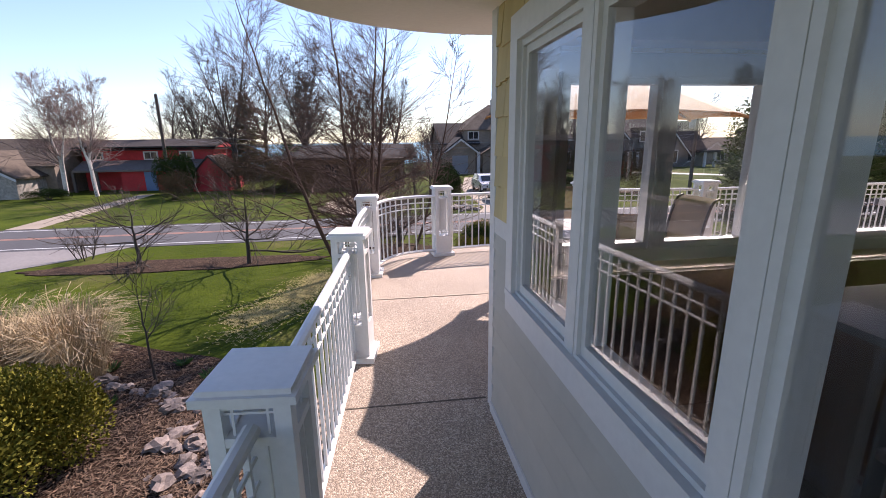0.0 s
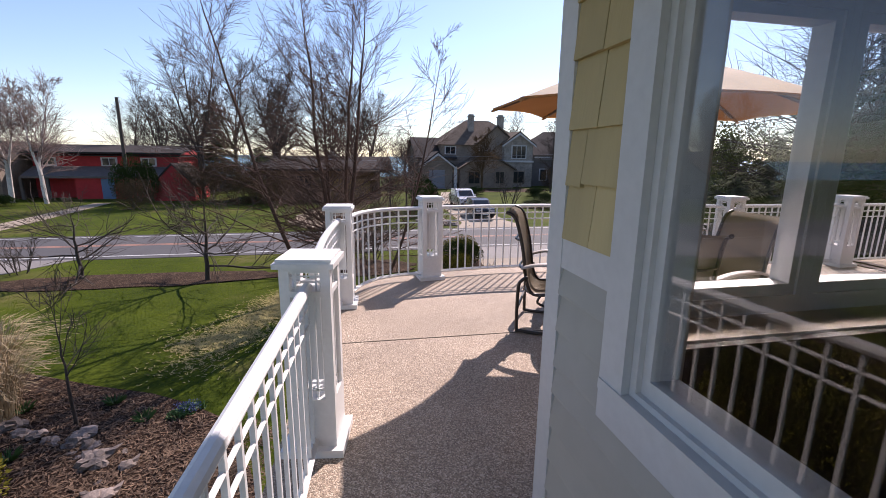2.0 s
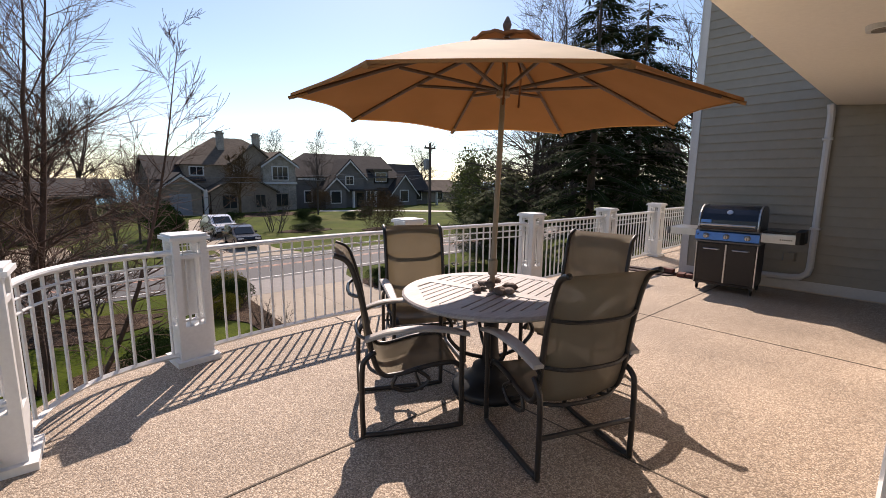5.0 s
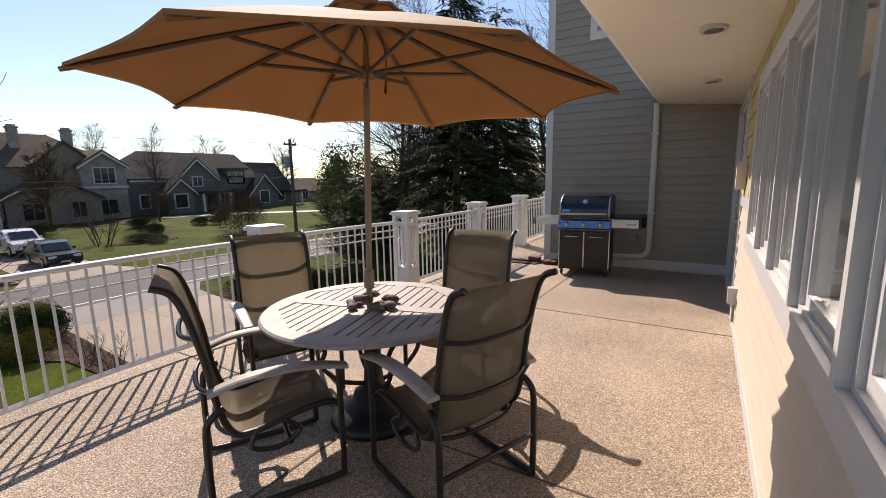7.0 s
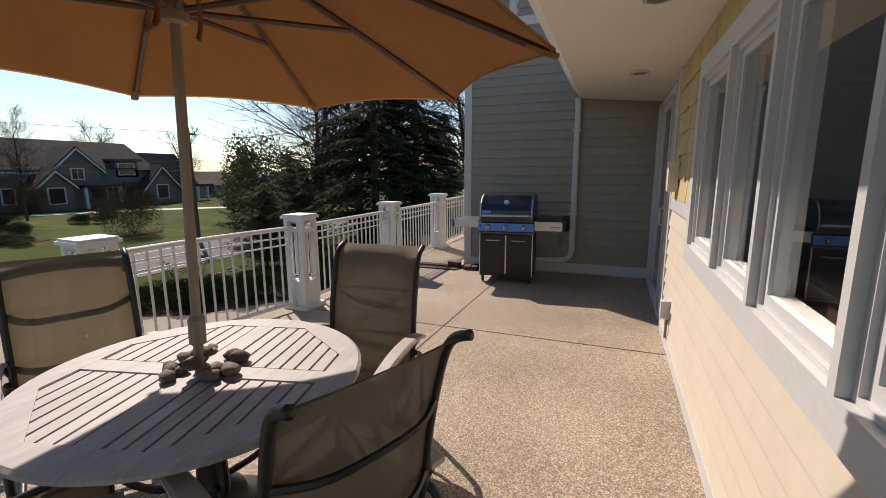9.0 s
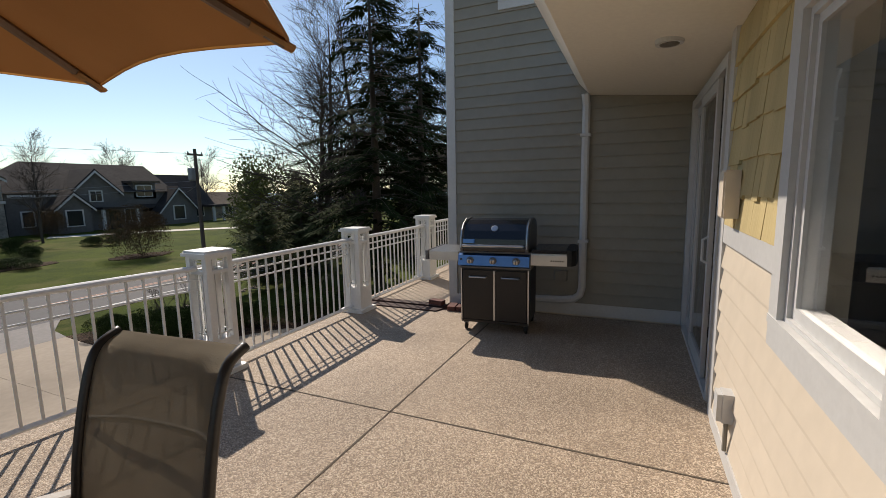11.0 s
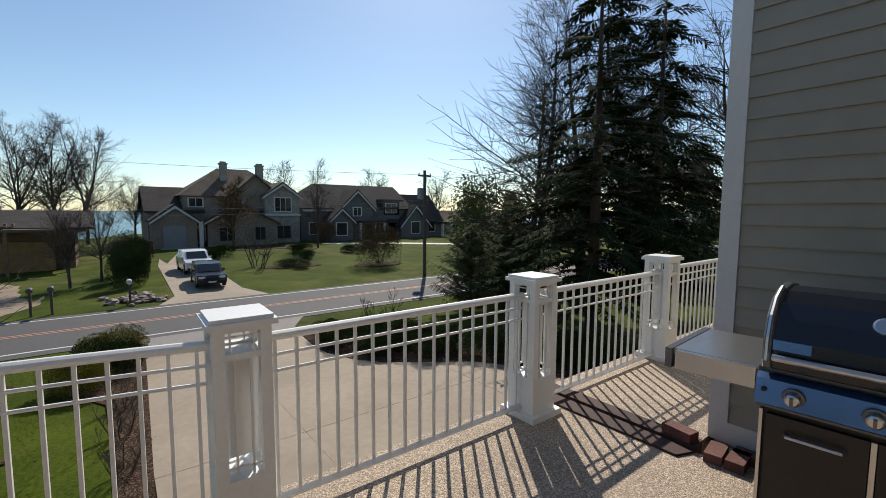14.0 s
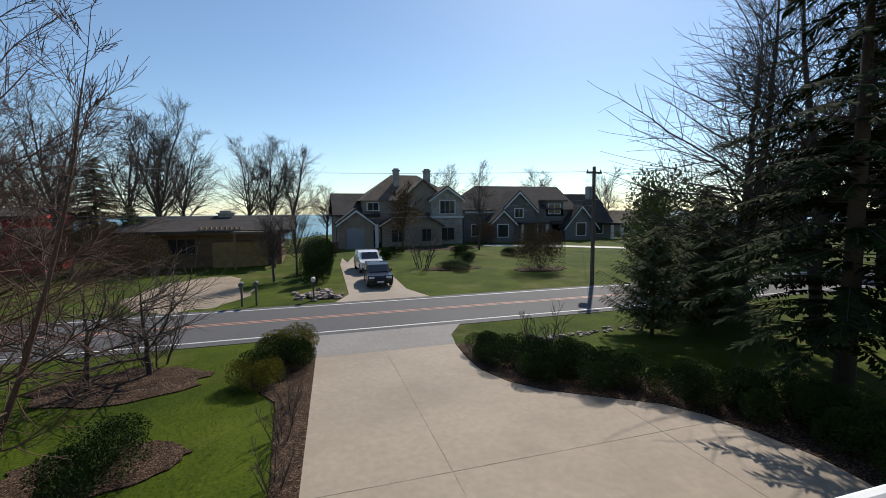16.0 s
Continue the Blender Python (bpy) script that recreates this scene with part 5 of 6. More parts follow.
bed = [(-11, 3.0), (-1.2, 3.0), (-1.3, 7.2), (-2.2, 9.2), (-3.1, 9.95), (-4.0, 10.5), (-5.2, 11.0), (-7.0, 11.9), (-9.0, 11.6), (-11, 11.0)]
for poly in (bed, blob(-8.2, 19.5, 5.8, 1.0, 1), blob(0.6, 20.2, 2.1, 1.35, 2), [(4.75, 8), (5.34, 8), (5.42, 13), (5.84, 20.85), (5.7, 22), (4.2, 21.6), (3.9, 19.2), (4.8, 17.6), (4.95, 14)],
             [(x + 0.02, y + 0.02) for x, y in CURVE[::-1]] + [(16.6, 9.2), (17.4, 11.4), (16.9, 13.4), (15.6, 15.2), (14.2, 16.9), (13.2, 18.6), (11.8, 20.6)],
             blob(17, 39.7, 2.4, 1.1, 4), blob(23.5, 37.2, 2.2, 1.2, 5), blob(19, 54.5, 6, 2.0, 6), blob(1.7, 15.6, 1.5, 1.0, 7)):
    tagged(part("mulch_bed", sheet(poly, 0.035), MULCH), "brown bark mulch bed", "mulch bed", kind="structure")
tagged(part("dirt_drive", sheet(blob(-1.0, 36.6, 3.4, 6.3, 8), 0.012), mat("bare_dirt", (0.24, 0.185, 0.13), 0.95, var=0.25, big=0.6, fine=8, bump=0.3)), "bare dirt drive across the road", "drive", kind="structure")
tagged(part("side_street", sheet([(-60, 16.5), (-15.5, 19.4), (-13.4, 21.4), (-12.2, 23.6), (-60, 23.6)], 0.024), APRON), "grey asphalt side street", "street", kind="structure")
tagged(part("front_path", sheet([(26, 55.5), (34, 52.2), (46, 44.5), (47, 45.8), (35, 53.8), (27, 57)], 0.03), mat("pale_path", (0.62, 0.58, 0.5), 0.85, var=0.1)), "bright concrete front path over the road", "path", kind="structure")
tagged(part("front_path", sheet([(-22.6, 30.1), (-20.8, 30.1), (-22.6, 49), (-24, 49)], 0.03), CONCRETE), "concrete path to the red house", "path", kind="structure")
dry_rng = random.Random(77)
bm = bmesh.new()
for k in range(60):
    u = dry_rng.random()
    cx, cy, r = -3.7 + 1.9 * u + dry_rng.gauss(0, 0.32), 12.3 + 4.4 * u + dry_rng.gauss(0, 0.4), dry_rng.uniform(0.15, 0.5)
    for j in range(120):
        x, y, a = cx + dry_rng.gauss(0, r), cy + dry_rng.gauss(0, r), dry_rng.uniform(0, 6.28)
        w = Vector((math.cos(a), math.sin(a), 0)) * 0.016
        p = Vector((x, y, rise(x, y) + 0.012))
        bm.faces.new((bm.verts.new(p - w), bm.verts.new(p + w), bm.verts.new(p + Vector((-w.y, w.x, 0)) * dry_rng.uniform(4, 9) + Vector((0, 0, dry_rng.uniform(0.012, 0.04))))))
tagged(part("dry_grass", bm, mat("thin_dry_turf", (0.33, 0.28, 0.11), 0.95, var=0.35, big=2.5, fine=16, bump=0.0)), "thin dry straw-coloured blades worn into the lawn", "grass", kind="stuff")
for x0, y0, x1, y1 in ((8.15, 7.5, 8.2, 20.9), (5.4, 13.4, 14.6, 13.4), (12.9, 7.4, 13.0, 15.1)):
    w = 0.01
    poly = [(x0 - w, y0), (x1 - w, y1), (x1 + w, y1), (x0 + w, y0)] if abs(x1 - x0) < 1 else [(x0, y0 - w), (x1, y1 - w), (x1, y1 + w), (x0, y0 + w)]
    tagged(part("driveway_joint", sheet(poly[::-1] if abs(x1 - x0) < 1 else poly, 0.034), SAWCUT), "saw-cut joint in the driveway", "joint", kind="structure")

# tufts that break up the near lawn
rng = random.Random(11)
bm = bmesh.new()
for k in range(34000):
    x, y = rng.uniform(-14, 5), rng.uniform(9.5, 23.4)
    if y < 12 and x < -1.5 and (x < -3.0 + (9.9 - y)):
        continue
    if ((x + 8.2) / 5.8) ** 2 + ((y - 19.5) / 1.05) ** 2 < 1 or ((x - 0.6) / 2.1) ** 2 + ((y - 20.2) / 1.4) ** 2 < 1 or (x < -12 and y > 19) or (x > 3.8 and y > 12):
        continue
    z, hgt, a = rise(x, y), rng.uniform(0.02, 0.05), rng.uniform(0, 6.28)
    for s in range(2):
        a += 1.7
        w, d = Vector((math.cos(a), math.sin(a), 0)) * 0.006, Vector((rng.uniform(-0.04, 0.04), rng.uniform(-0.04, 0.04), hgt))
        p = Vector((x, y, z))
        bm.faces.new((bm.verts.new(p - w), bm.verts.new(p + w), bm.verts.new(p + d)))
tagged(part("grass_blades", bm, fabric("grass_blade", (0.075, 0.12, 0.006), (0.12, 0.165, 0.008), 0.5, 50)), "short green grass blades of the lawn", "grass", kind="stuff")

# rocks
rng = random.Random(17)
protos = [part("garden_rock", stone_mesh(40 + k, 0.72, 0.42), ROCK) for k in range(5)]
made = 0


def rock(x, y, s, label, group):
    global made
    o = protos[made] if made < 5 else again(protos[made % 5], Matrix())
    o.matrix_basis = Matrix.Translation((x, y, rise(x, y) + s * 0.45)) @ Matrix.Rotation(rng.uniform(0, 6.28), 4, "Z") @ Matrix.Diagonal((s * rng.uniform(0.9, 1.4), s, s * rng.uniform(0.7, 1.0), 1))
    tagged(o, label, "rock", group)
    made += 1


way = [(-6.6, 9.9), (-5.6, 9.5), (-4.6, 9.1), (-4.0, 8.4), (-3.5, 7.6), (-3.1, 6.8), (-2.7, 5.9), (-2.4, 5.0)]
for k in range(96):
    f = rng.random() * (len(way) - 1.001)
    i = int(f)
    x, y = way[i][0] + (way[i + 1][0] - way[i][0]) * (f - i), way[i][1] + (way[i + 1][1] - way[i][1]) * (f - i)
    wide = 0.15 if i < 3 else 0.42
    rock(x + rng.uniform(-wide, wide), y + rng.uniform(-wide, wide), rng.choice((0.06, 0.09, 0.11, 0.15)), "rounded pinkish grey garden rock in mulch", "garden rocks")
for k in range(40):
    rock(6.3 + rng.gauss(0, 0.5), 32.2 + rng.gauss(0, 0.7), rng.uniform(0.12, 0.28), "pale landscaping rock by the far drive", "roadside rocks")
for k in range(26):
    rock(13.4 + k * 0.22 + rng.gauss(0, 0.1), 20.3 + k * 0.02 + rng.gauss(0, 0.12), rng.uniform(0.06, 0.12), "small pale stone in the lawn", "lawn stones")
# loose bark over the near bed
chip_rng = random.Random(23)
bm = bmesh.new()
for k in range(14000):
    x, y = chip_rng.uniform(-7.5, -1.3), chip_rng.uniform(4.5, 11.3)
    if y > 9.3 + (-2.2 - x) * 0.45 or y > 11.0:
        continue
    a, L, w = chip_rng.uniform(0, 6.28), chip_rng.uniform(0.02, 0.065), chip_rng.uniform(0.005, 0.014)
    d, n = Vector((math.cos(a) * L, math.sin(a) * L, chip_rng.uniform(-0.02, 0.02))), Vector((-math.sin(a) * w, math.cos(a) * w, chip_rng.uniform(-0.006, 0.006)))
    p = Vector((x, y, rise(x, y) + 0.055))
    bm.faces.new([bm.verts.new(q) for q in (p - d - n, p + d - n * 0.6, p + d + n, p - d + n * 0.7)])
CHIP = mat("loose_bark", (0.10, 0.052, 0.033), 0.95, var=0.6, big=9, fine=60, bump=0.2, tint=(0.25, 0.16, 0.10))
tagged(part("bark_chips", bm, CHIP), "loose shredded bark chips over the mulch bed", "mulch", kind="stuff")
# spring bulbs
BULB = mat("bulb_leaves", (0.06, 0.14, 0.04), 0.6, var=0.3)
for k, (x, y) in enumerate(((-4.5, 10.2), (-6.0, 10.2), (-3.7, 9.5), (-5.3, 8.7))):
    bm = bmesh.new()
    for j in range(40):
        a, L = rng.uniform(0, 6.28), rng.uniform(0.18, 0.34)
        d, w = Vector((math.cos(a), math.sin(a), 0)), Vector((-math.sin(a), math.cos(a), 0)) * 0.016
        v = [bm.verts.new(q) for q in (d * 0.05 - w, d * 0.05 + w, d * 0.18 + w + Vector((0, 0, L * 0.7)), d * 0.34 + Vector((0, 0, L)), d * 0.18 - w + Vector((0, 0, L * 0.7)))]
        bm.faces.new(v)
    o = tagged(part("spring_bulbs", bm, BULB), "clump of green spring bulb leaves in mulch", "plant", "spring bulbs", "stuff")
    o.matrix_basis = at(x, y, k * 50, 0.62)
BLUEFLOWER = mat("blue_flowers", (0.09, 0.12, 0.30), 0.8, var=0.4, fine=40)
fl = thing("flower_clump", "low clump of small blue spring flowers in mulch", "flowers", m=at(-3.0, 9.6))
part("foliage", leaves(Vector((0, 0, 0)), (0.32, 0.26, 0.14), 700, 0.05, random.Random(71), 5), BULB, fl)
part("blossom", leaves(Vector((0, 0, 0.06)), (0.30, 0.24, 0.15), 320, 0.026, random.Random(72), 5), BLUEFLOWER, fl)

# ---- houses over the road ----
DARKROOF = mat("dark_shingle_roof", (0.050, 0.044, 0.042), 0.95, var=0.25, big=0.7, fine=5, bump=0.3, spec=0.15)
BROWNROOF = mat("brown_shingle_roof", (0.115, 0.09, 0.07), 0.95, var=0.25, big=0.7, fine=5, bump=0.3, spec=0.15)
TAUPE = mat("taupe_shingle_wall", (0.225, 0.18, 0.14), 0.9, var=0.2, big=0.8, fine=4, bump=0.3)
SLATE = mat("slate_blue_siding", (0.125, 0.118, 0.112), 0.85, var=0.15, big=0.8, fine=4, bump=0.2)
GREYSTONE = mat("grey_stone_wall", (0.30, 0.27, 0.23), 0.9, var=0.35, big=1.5, fine=5, bump=0.4)
REDWALL = mat("red_siding", (0.40, 0.022, 0.025), 0.75, var=0.15, big=0.8, fine=5)
BLUEDOOR = mat("blue_door", (0.06, 0.14, 0.26), 0.5, var=0.1)
WOODWALL = mat("wood_wall", (0.16, 0.095, 0.05), 0.8, var=0.3, big=1.0, fine=8, stretch=(1, 1, 6))
PANEDARK = mat("dark_pane", (0.02, 0.025, 0.03), 0.08, var=0.1, bump=0.0)
GARAGE = mat("garage_door", (0.22, 0.23, 0.25), 0.6, var=0.1)


def gable(parent, x0, x1, y0, y1, zb, ze, zr, along, wall, roof, trim=None, over=0.35):
    """A block with a pitched roof: ridge along x, or along y with the gable to the road."""
    bm = bmesh.new()
    xm, ym = (x0 + x1) / 2, (y0 + y1) / 2
    if along == "y":
        prof = [(x0, zb), (x1, zb), (x1, ze), (xm, zr), (x0, ze)]
        a, b = [bm.verts.new((x, y0, z)) for x, z in prof], [bm.verts.new((x, y1, z)) for x, z in prof]
    else:
        prof = [(y0, zb), (y1, zb), (y1, ze), (ym, zr), (y0, ze)]
        a, b = [bm.verts.new((x0, y, z)) for y, z in prof], [bm.verts.new((x1, y, z)) for y, z in prof]
    bm.faces.new(a), bm.faces.new(b[::-1])
    for i in range(5):
        bm.faces.new((a[i], b[i], b[(i + 1) % 5], a[(i + 1) % 5]))
    bmesh.ops.recalc_face_normals(bm, faces=bm.faces)
    part("wall", bm, wall, parent)
    for s in (-1, 1):
        bm = bmesh.new()
        half = (x1 - x0) / 2 if along == "y" else (y1 - y0) / 2
        drop = (zr - ze) / half * over
        pr = [(0, zr + 0.02), (s * (half + over), ze - drop + 0.02), (s * (half + over), ze - drop + 0.2), (0, zr + 0.22)]
        if along == "y":
            a, b = [bm.verts.new((xm + u, y0 - over, z)) for u, z in pr], [bm.verts.new((xm + u, y1 + over, z)) for u, z in pr]
        else:
            a, b = [bm.verts.new((x0 - over, ym + u, z)) for u, z in pr], [bm.verts.new((x1 + over, ym + u, z)) for u, z in pr]
        bm.faces.new(a), bm.faces.new(b[::-1])
        for i in range(4):
            bm.faces.new((a[i], b[i], b[(i + 1) % 4], a[(i + 1) % 4]))
        bmesh.ops.recalc_face_normals(bm, faces=bm.faces)
        part("roof", bm, roof, parent)
        if trim and along == "y":
            bm = bmesh.new()
            pr = [(0, zr + 0.0), (s * (half + over), ze - drop + 0.0), (s * (half + over), ze - drop - 0.22), (0, zr - 0.26)]
            a, b = [bm.verts.new((xm + u, y0 - over - 0.06, z)) for u, z in pr], [bm.verts.new((xm + u, y0 - over, z)) for u, z in pr]
            bm.faces.new(a), bm.faces.new(b[::-1])
            for i in range(4):
                bm.faces.new((a[i], b[i], b[(i + 1) % 4], a[(i + 1) % 4]))
            bmesh.ops.recalc_face_normals(bm, faces=bm.faces)
            part("barge_board", bm, trim, parent)


def hip(parent, x0, x1, y0, y1, zb, ze, zr, inset, wall, roof, inset_far=None):
    part("wall", box((x0, y0, zb), (x1, y1, ze)), wall, parent)
    bm = bmesh.new()
    o, ym = 0.45, (y0 + y1) / 2
    c = [bm.verts.new(p) for p in ((x0 - o, y0 - o, ze), (x1 + o, y0 - o, ze), (x1 + o, y1 + o, ze), (x0 - o, y1 + o, ze), (x0 + inset, ym, zr), (x1 - (inset if inset_far is None else inset_far), ym, zr))]
    for f in ((0, 1, 5, 4), (1, 2, 5), (2, 3, 4, 5), (3, 0, 4), (3, 2, 1, 0)):
        bm.faces.new([c[i] for i in f])
    part("roof", bm, roof, parent)


def far_window(parent, x, z, w, h, y, cols=1, frame=None):
    f = part("window", box((x - w / 2 - 0.12, y - 0.08, z - 0.12), (x + w / 2 + 0.12, y + 0.05, z + h + 0.12)), frame or TRIM, parent)
    for k in range(cols):
        a = x - w / 2 + k * w / cols
        part("pane", box((a + 0.04, y - 0.1, z), (a + w / cols - 0.04, y - 0.06, z + h)), PANEDARK, f)


def chimney(parent, x, y, w, z0, z1, m):
    part("chimney", box((x - w / 2, y - w / 2, z0), (x + w / 2, y + w / 2, z1 - 0.35), box((x - w * 0.62, y - w * 0.62, z1 - 0.35), (x + w * 0.62, y + w * 0.62, z1 - 0.2), box((x - w * 0.4, y - w * 0.4, z1 - 0.2), (x + w * 0.4, y + w * 0.4, z1)))), m, parent)


h = thing("house", "large brown shingled house with gables and two chimneys", "house", "houses over the road")
gable(h, 9.1, 13.1, 58, 62, -3, 0.5, 2.0, "y", TAUPE, DARKROOF, TRIM)
gable(h, 9.0, 14.2, 62, 72, -3, 1.4, 4.1, "x", TAUPE, DARKROOF)
hip(h, 12.4, 25.3, 62.2, 72, -3, 3.2, 6.9, 4.6, TAUPE, BROWNROOF)
gable(h, 14.2, 21.8, 58.6, 62.3, -3, 0.0, 2.1, "y", TAUPE, BROWNROOF, None)
gable(h, 20.9, 25.2, 60.4, 64.2, -3, 3.4, 4.9, "y", GREYSTONE, BROWNROOF, TRIM)
gable(h, 17.6, 22.6, 61.2, 66, 1.5, 3.6, 5.7, "y", TAUPE, BROWNROOF, None)
part("garage_door", box((9.95, 57.9, -2.75), (12.05, 58.02, -0.15)), GARAGE, h)
for k in range(4):
    part("door_panel", box((10.0, 57.86, -2.7 + k * 0.64), (12.0, 57.9, -2.12 + k * 0.64)), GARAGE, h)
for x, z, w, hh, y, c in ((23.1, 1.5, 2.0, 1.6, 60.4, 3), (13.7, 2.0, 1.4, 0.9, 62.2, 2), (18.0, 1.75, 1.0, 0.7, 61.2, 2), (23.1, -1.9, 1.8, 1.5, 60.4, 2), (16.2, -1.9, 1.6, 1.5, 58.6, 2), (19.8, -1.9, 1.2, 1.5, 58.6, 2), (13.5, -1.8, 0.8, 1.4, 58.55, 1)):
    far_window(h, x, z, w, hh, y, c, TAUPE if z < 0 else None)
part("porch_column", box((13.3, 57.9, -2.8), (13.7, 58.3, 0.3)), TRIM, h)
chimney(h, 17.3, 65, 0.78, 5, 7.6, GREYSTONE), chimney(h, 20.9, 62.4, 0.78, 4, 7.35, GREYSTONE)
part("side_band", box((20.8, 60.2, 0.9), (25.3, 60.38, 1.15)), TRIM, h)

h = thing("house", "slate blue house with white-trimmed gables and dark roof", "house", "houses over the road")
hip(h, 25.9, 43.3, 62, 72, -3, 1.9, 5.5, 3.6, SLATE, DARKROOF, 0.0)
gable(h, 31.2, 36.2, 61.0, 66, -3, 2.0, 4.4, "y", SLATE, DARKROOF, TRIM)
gable(h, 29.0, 32.3, 59.6, 63, -3, 0.3, 1.85, "y", SLATE, DARKROOF, TRIM)
gable(h, 39.5, 49.6, 62, 70, -3, 0.1, 4.1, "x", SLATE, DARKROOF)
gable(h, 40.8, 46.0, 60.5, 64, -3, -0.5, 2.4, "y", SLATE, DARKROOF, TRIM)
part("dormer", box((38.6, 62.0, 1.0), (41.4, 66, 3.0)), SLATE, h)
part("dormer_roof", prism([(38.2, 61.5), (41.8, 61.5), (41.8, 67), (38.2, 67)], 3.0, 3.3), BROWNROOF, h)
for x, z, w, hh, y, c in ((39.9, 1.35, 1.9, 1.3, 62.0, 2), (30.65, -1.7, 1.5, 1.6, 59.6, 1), (33.7, 0.9, 1.2, 1.1, 61.0, 2), (43.4, -1.8, 1.5, 1.7, 60.5, 1), (27.6, -1.6, 1.0, 1.5, 62, 1), (37.9, -1.7, 1.3, 1.5, 62, 2), (47.6, -1.7, 1.2, 1.5, 62, 1)):
    far_window(h, x, z, w, hh, y, c)
part("front_door", box((34.9, 60.9, -2.8), (36.1, 61.0, -0.4)), PANEDARK, h)
part("porch_roof", prism([(33.4, 59.4), (37.6, 59.4), (37.6, 61), (33.4, 61)], -0.1, 0.15), DARKROOF, h)
for x in (33.6, 37.4, 48.2, 49.8):
    part("porch_column", box((x - 0.14, 59.6, -2.9), (x + 0.14, 59.9, -0.1)), TRIM, h)
part("porch_roof", prism([(47.9, 59.3), (50.6, 59.3), (50.6, 62), (47.9, 62)], -0.4, -0.1), DARKROOF, h)
part("eave_band", box((26.0, 61.5, 1.5), (31.5, 61.6, 1.72)), TRIM, h)

h = thing("house", "low brown house with shallow roof behind the road", "house", "houses over the road")
part("wall", box((-8.6, 50.4, -3.3), (3.2, 57.5, 0.1)), WOODWALL, h)
part("wall", box((-2.6, 49.6, -3.3), (2.0, 50.4, -0.9)), mat("ochre_brick", (0.25, 0.15, 0.06), 0.85, var=0.3, big=2, fine=30, bump=0.3), h)
gable(h, -9.4, 4.0, 49.2, 58.6, -0.2, 0.1, 1.25, "x", WOODWALL, DARKROOF, None, 0.5)
for x in range(9):
    part("rafter_tail", box((-3.4 + x * 0.4, 48.7, 0.35), (-3.25 + x * 0.4, 49.2, 0.5)), WOODWALL, h)
part("porch_roof", prism([(-0.6, 47.2), (3.0, 47.2), (3.0, 49.4), (-0.6, 49.4)], -0.1, 0.1), BROWNROOF, h)
for x in (-0.4, 2.8):
    part("porch_column", box((x - 0.1, 47.3, -3.3), (x + 0.1, 47.5, -0.1)), WOODWALL, h)
chimney(h, -2.0, 54, 1.3, 0.5, 2.0, GREYSTONE)
far_window(h, -5.2, -1.9, 2.2, 1.3, 50.4, 3, WOODWALL)

h = thing("house", "long red two-storey house with blue door and dark roofs", "house", "houses over the road")
part("wall", box((-32.4, 55.5, -3.4), (-18.6, 63, 1.2)), REDWALL, h)
part("roof", prism([(-32.8, 55.0), (-18.2, 55.0), (-18.2, 63.5), (-32.8, 63.5)], 1.2, 1.45), DARKROOF, h)
gable(h, -32.8, -18.2, 55, 63.5, 1.3, 1.45, 2.2, "x", REDWALL, DARKROOF, None, 0.2)
bm = bmesh.new()
vs = [bm.verts.new(p) for p in ((-32.4, 55.6, 0.15), (-18.6, 55.6, 0.15), (-18.6, 53.2, -0.85), (-32.4, 53.2, -0.85), (-32.4, 55.6, -0.05), (-18.6, 55.6, -0.05), (-18.6, 53.2, -1.05), (-32.4, 53.2, -1.05))]
for f in ((0, 3, 2, 1), (4, 5, 6, 7), (0, 1, 5, 4), (3, 7, 6, 2), (0, 4, 7, 3), (1, 2, 6, 5)):
    bm.faces.new([vs[i] for i in f])
part("lower_roof", bm, SLATE, h)
part("wall", box((-27.8, 53.6, -3.4), (-23.2, 55.6, -0.9)), REDWALL, h)
part("front_door", box((-25.4, 53.5, -3.2), (-24.2, 53.6, -1.1)), BLUEDOOR, h)
for x in (-32.5, -30.2):
    part("porch_column", box((x - 0.12, 53.4, -3.3), (x + 0.12, 53.64, -0.95)), SLATE, h)
for x in (-25.3, -21.5, -31):
    far_window(h, x, 0.25, 1.3, 0.7, 55.5, 2)
gable(h, -19.6, -15.8, 51, 56, -3.4, -1.6, 0.4, "y", REDWALL, DARKROOF, None, 0.15)

h = thing("house", "tan brick ranch house with wide gabled roof", "house", "houses over the road")
gable(h, -56, -33.2, 52, 62, -3.6, -0.2, 2.4, "x", TAUPE, BROWNROOF)
gable(h, -42.0, -34.2, 48, 56, -3.6, -1.1, 1.2, "y", GREYSTONE, BROWNROOF, TRIM)
far_window(h, -38.1, -2.6, 2.0, 1.2, 48, 2)
h = thing("house", "small tan house far behind the pines", "house", "houses over the road")
gable(h, 52, 62, 66, 74, -3, -0.6, 1.5, "x", TAUPE, BROWNROOF)
far_window(h, 56, -2, 1.4, 1.2, 66, 2)

# ---- cars ----
TYRE = mat("tyre", (0.015, 0.015, 0.015), 0.85, var=0.2)
RIM = mat("alloy_rim", (0.45, 0.45, 0.46), 0.3, metal=0.9, var=0.05)
HEAD = mat("head_lamp_glass", (0.6, 0.6, 0.6), 0.1, var=0.1)


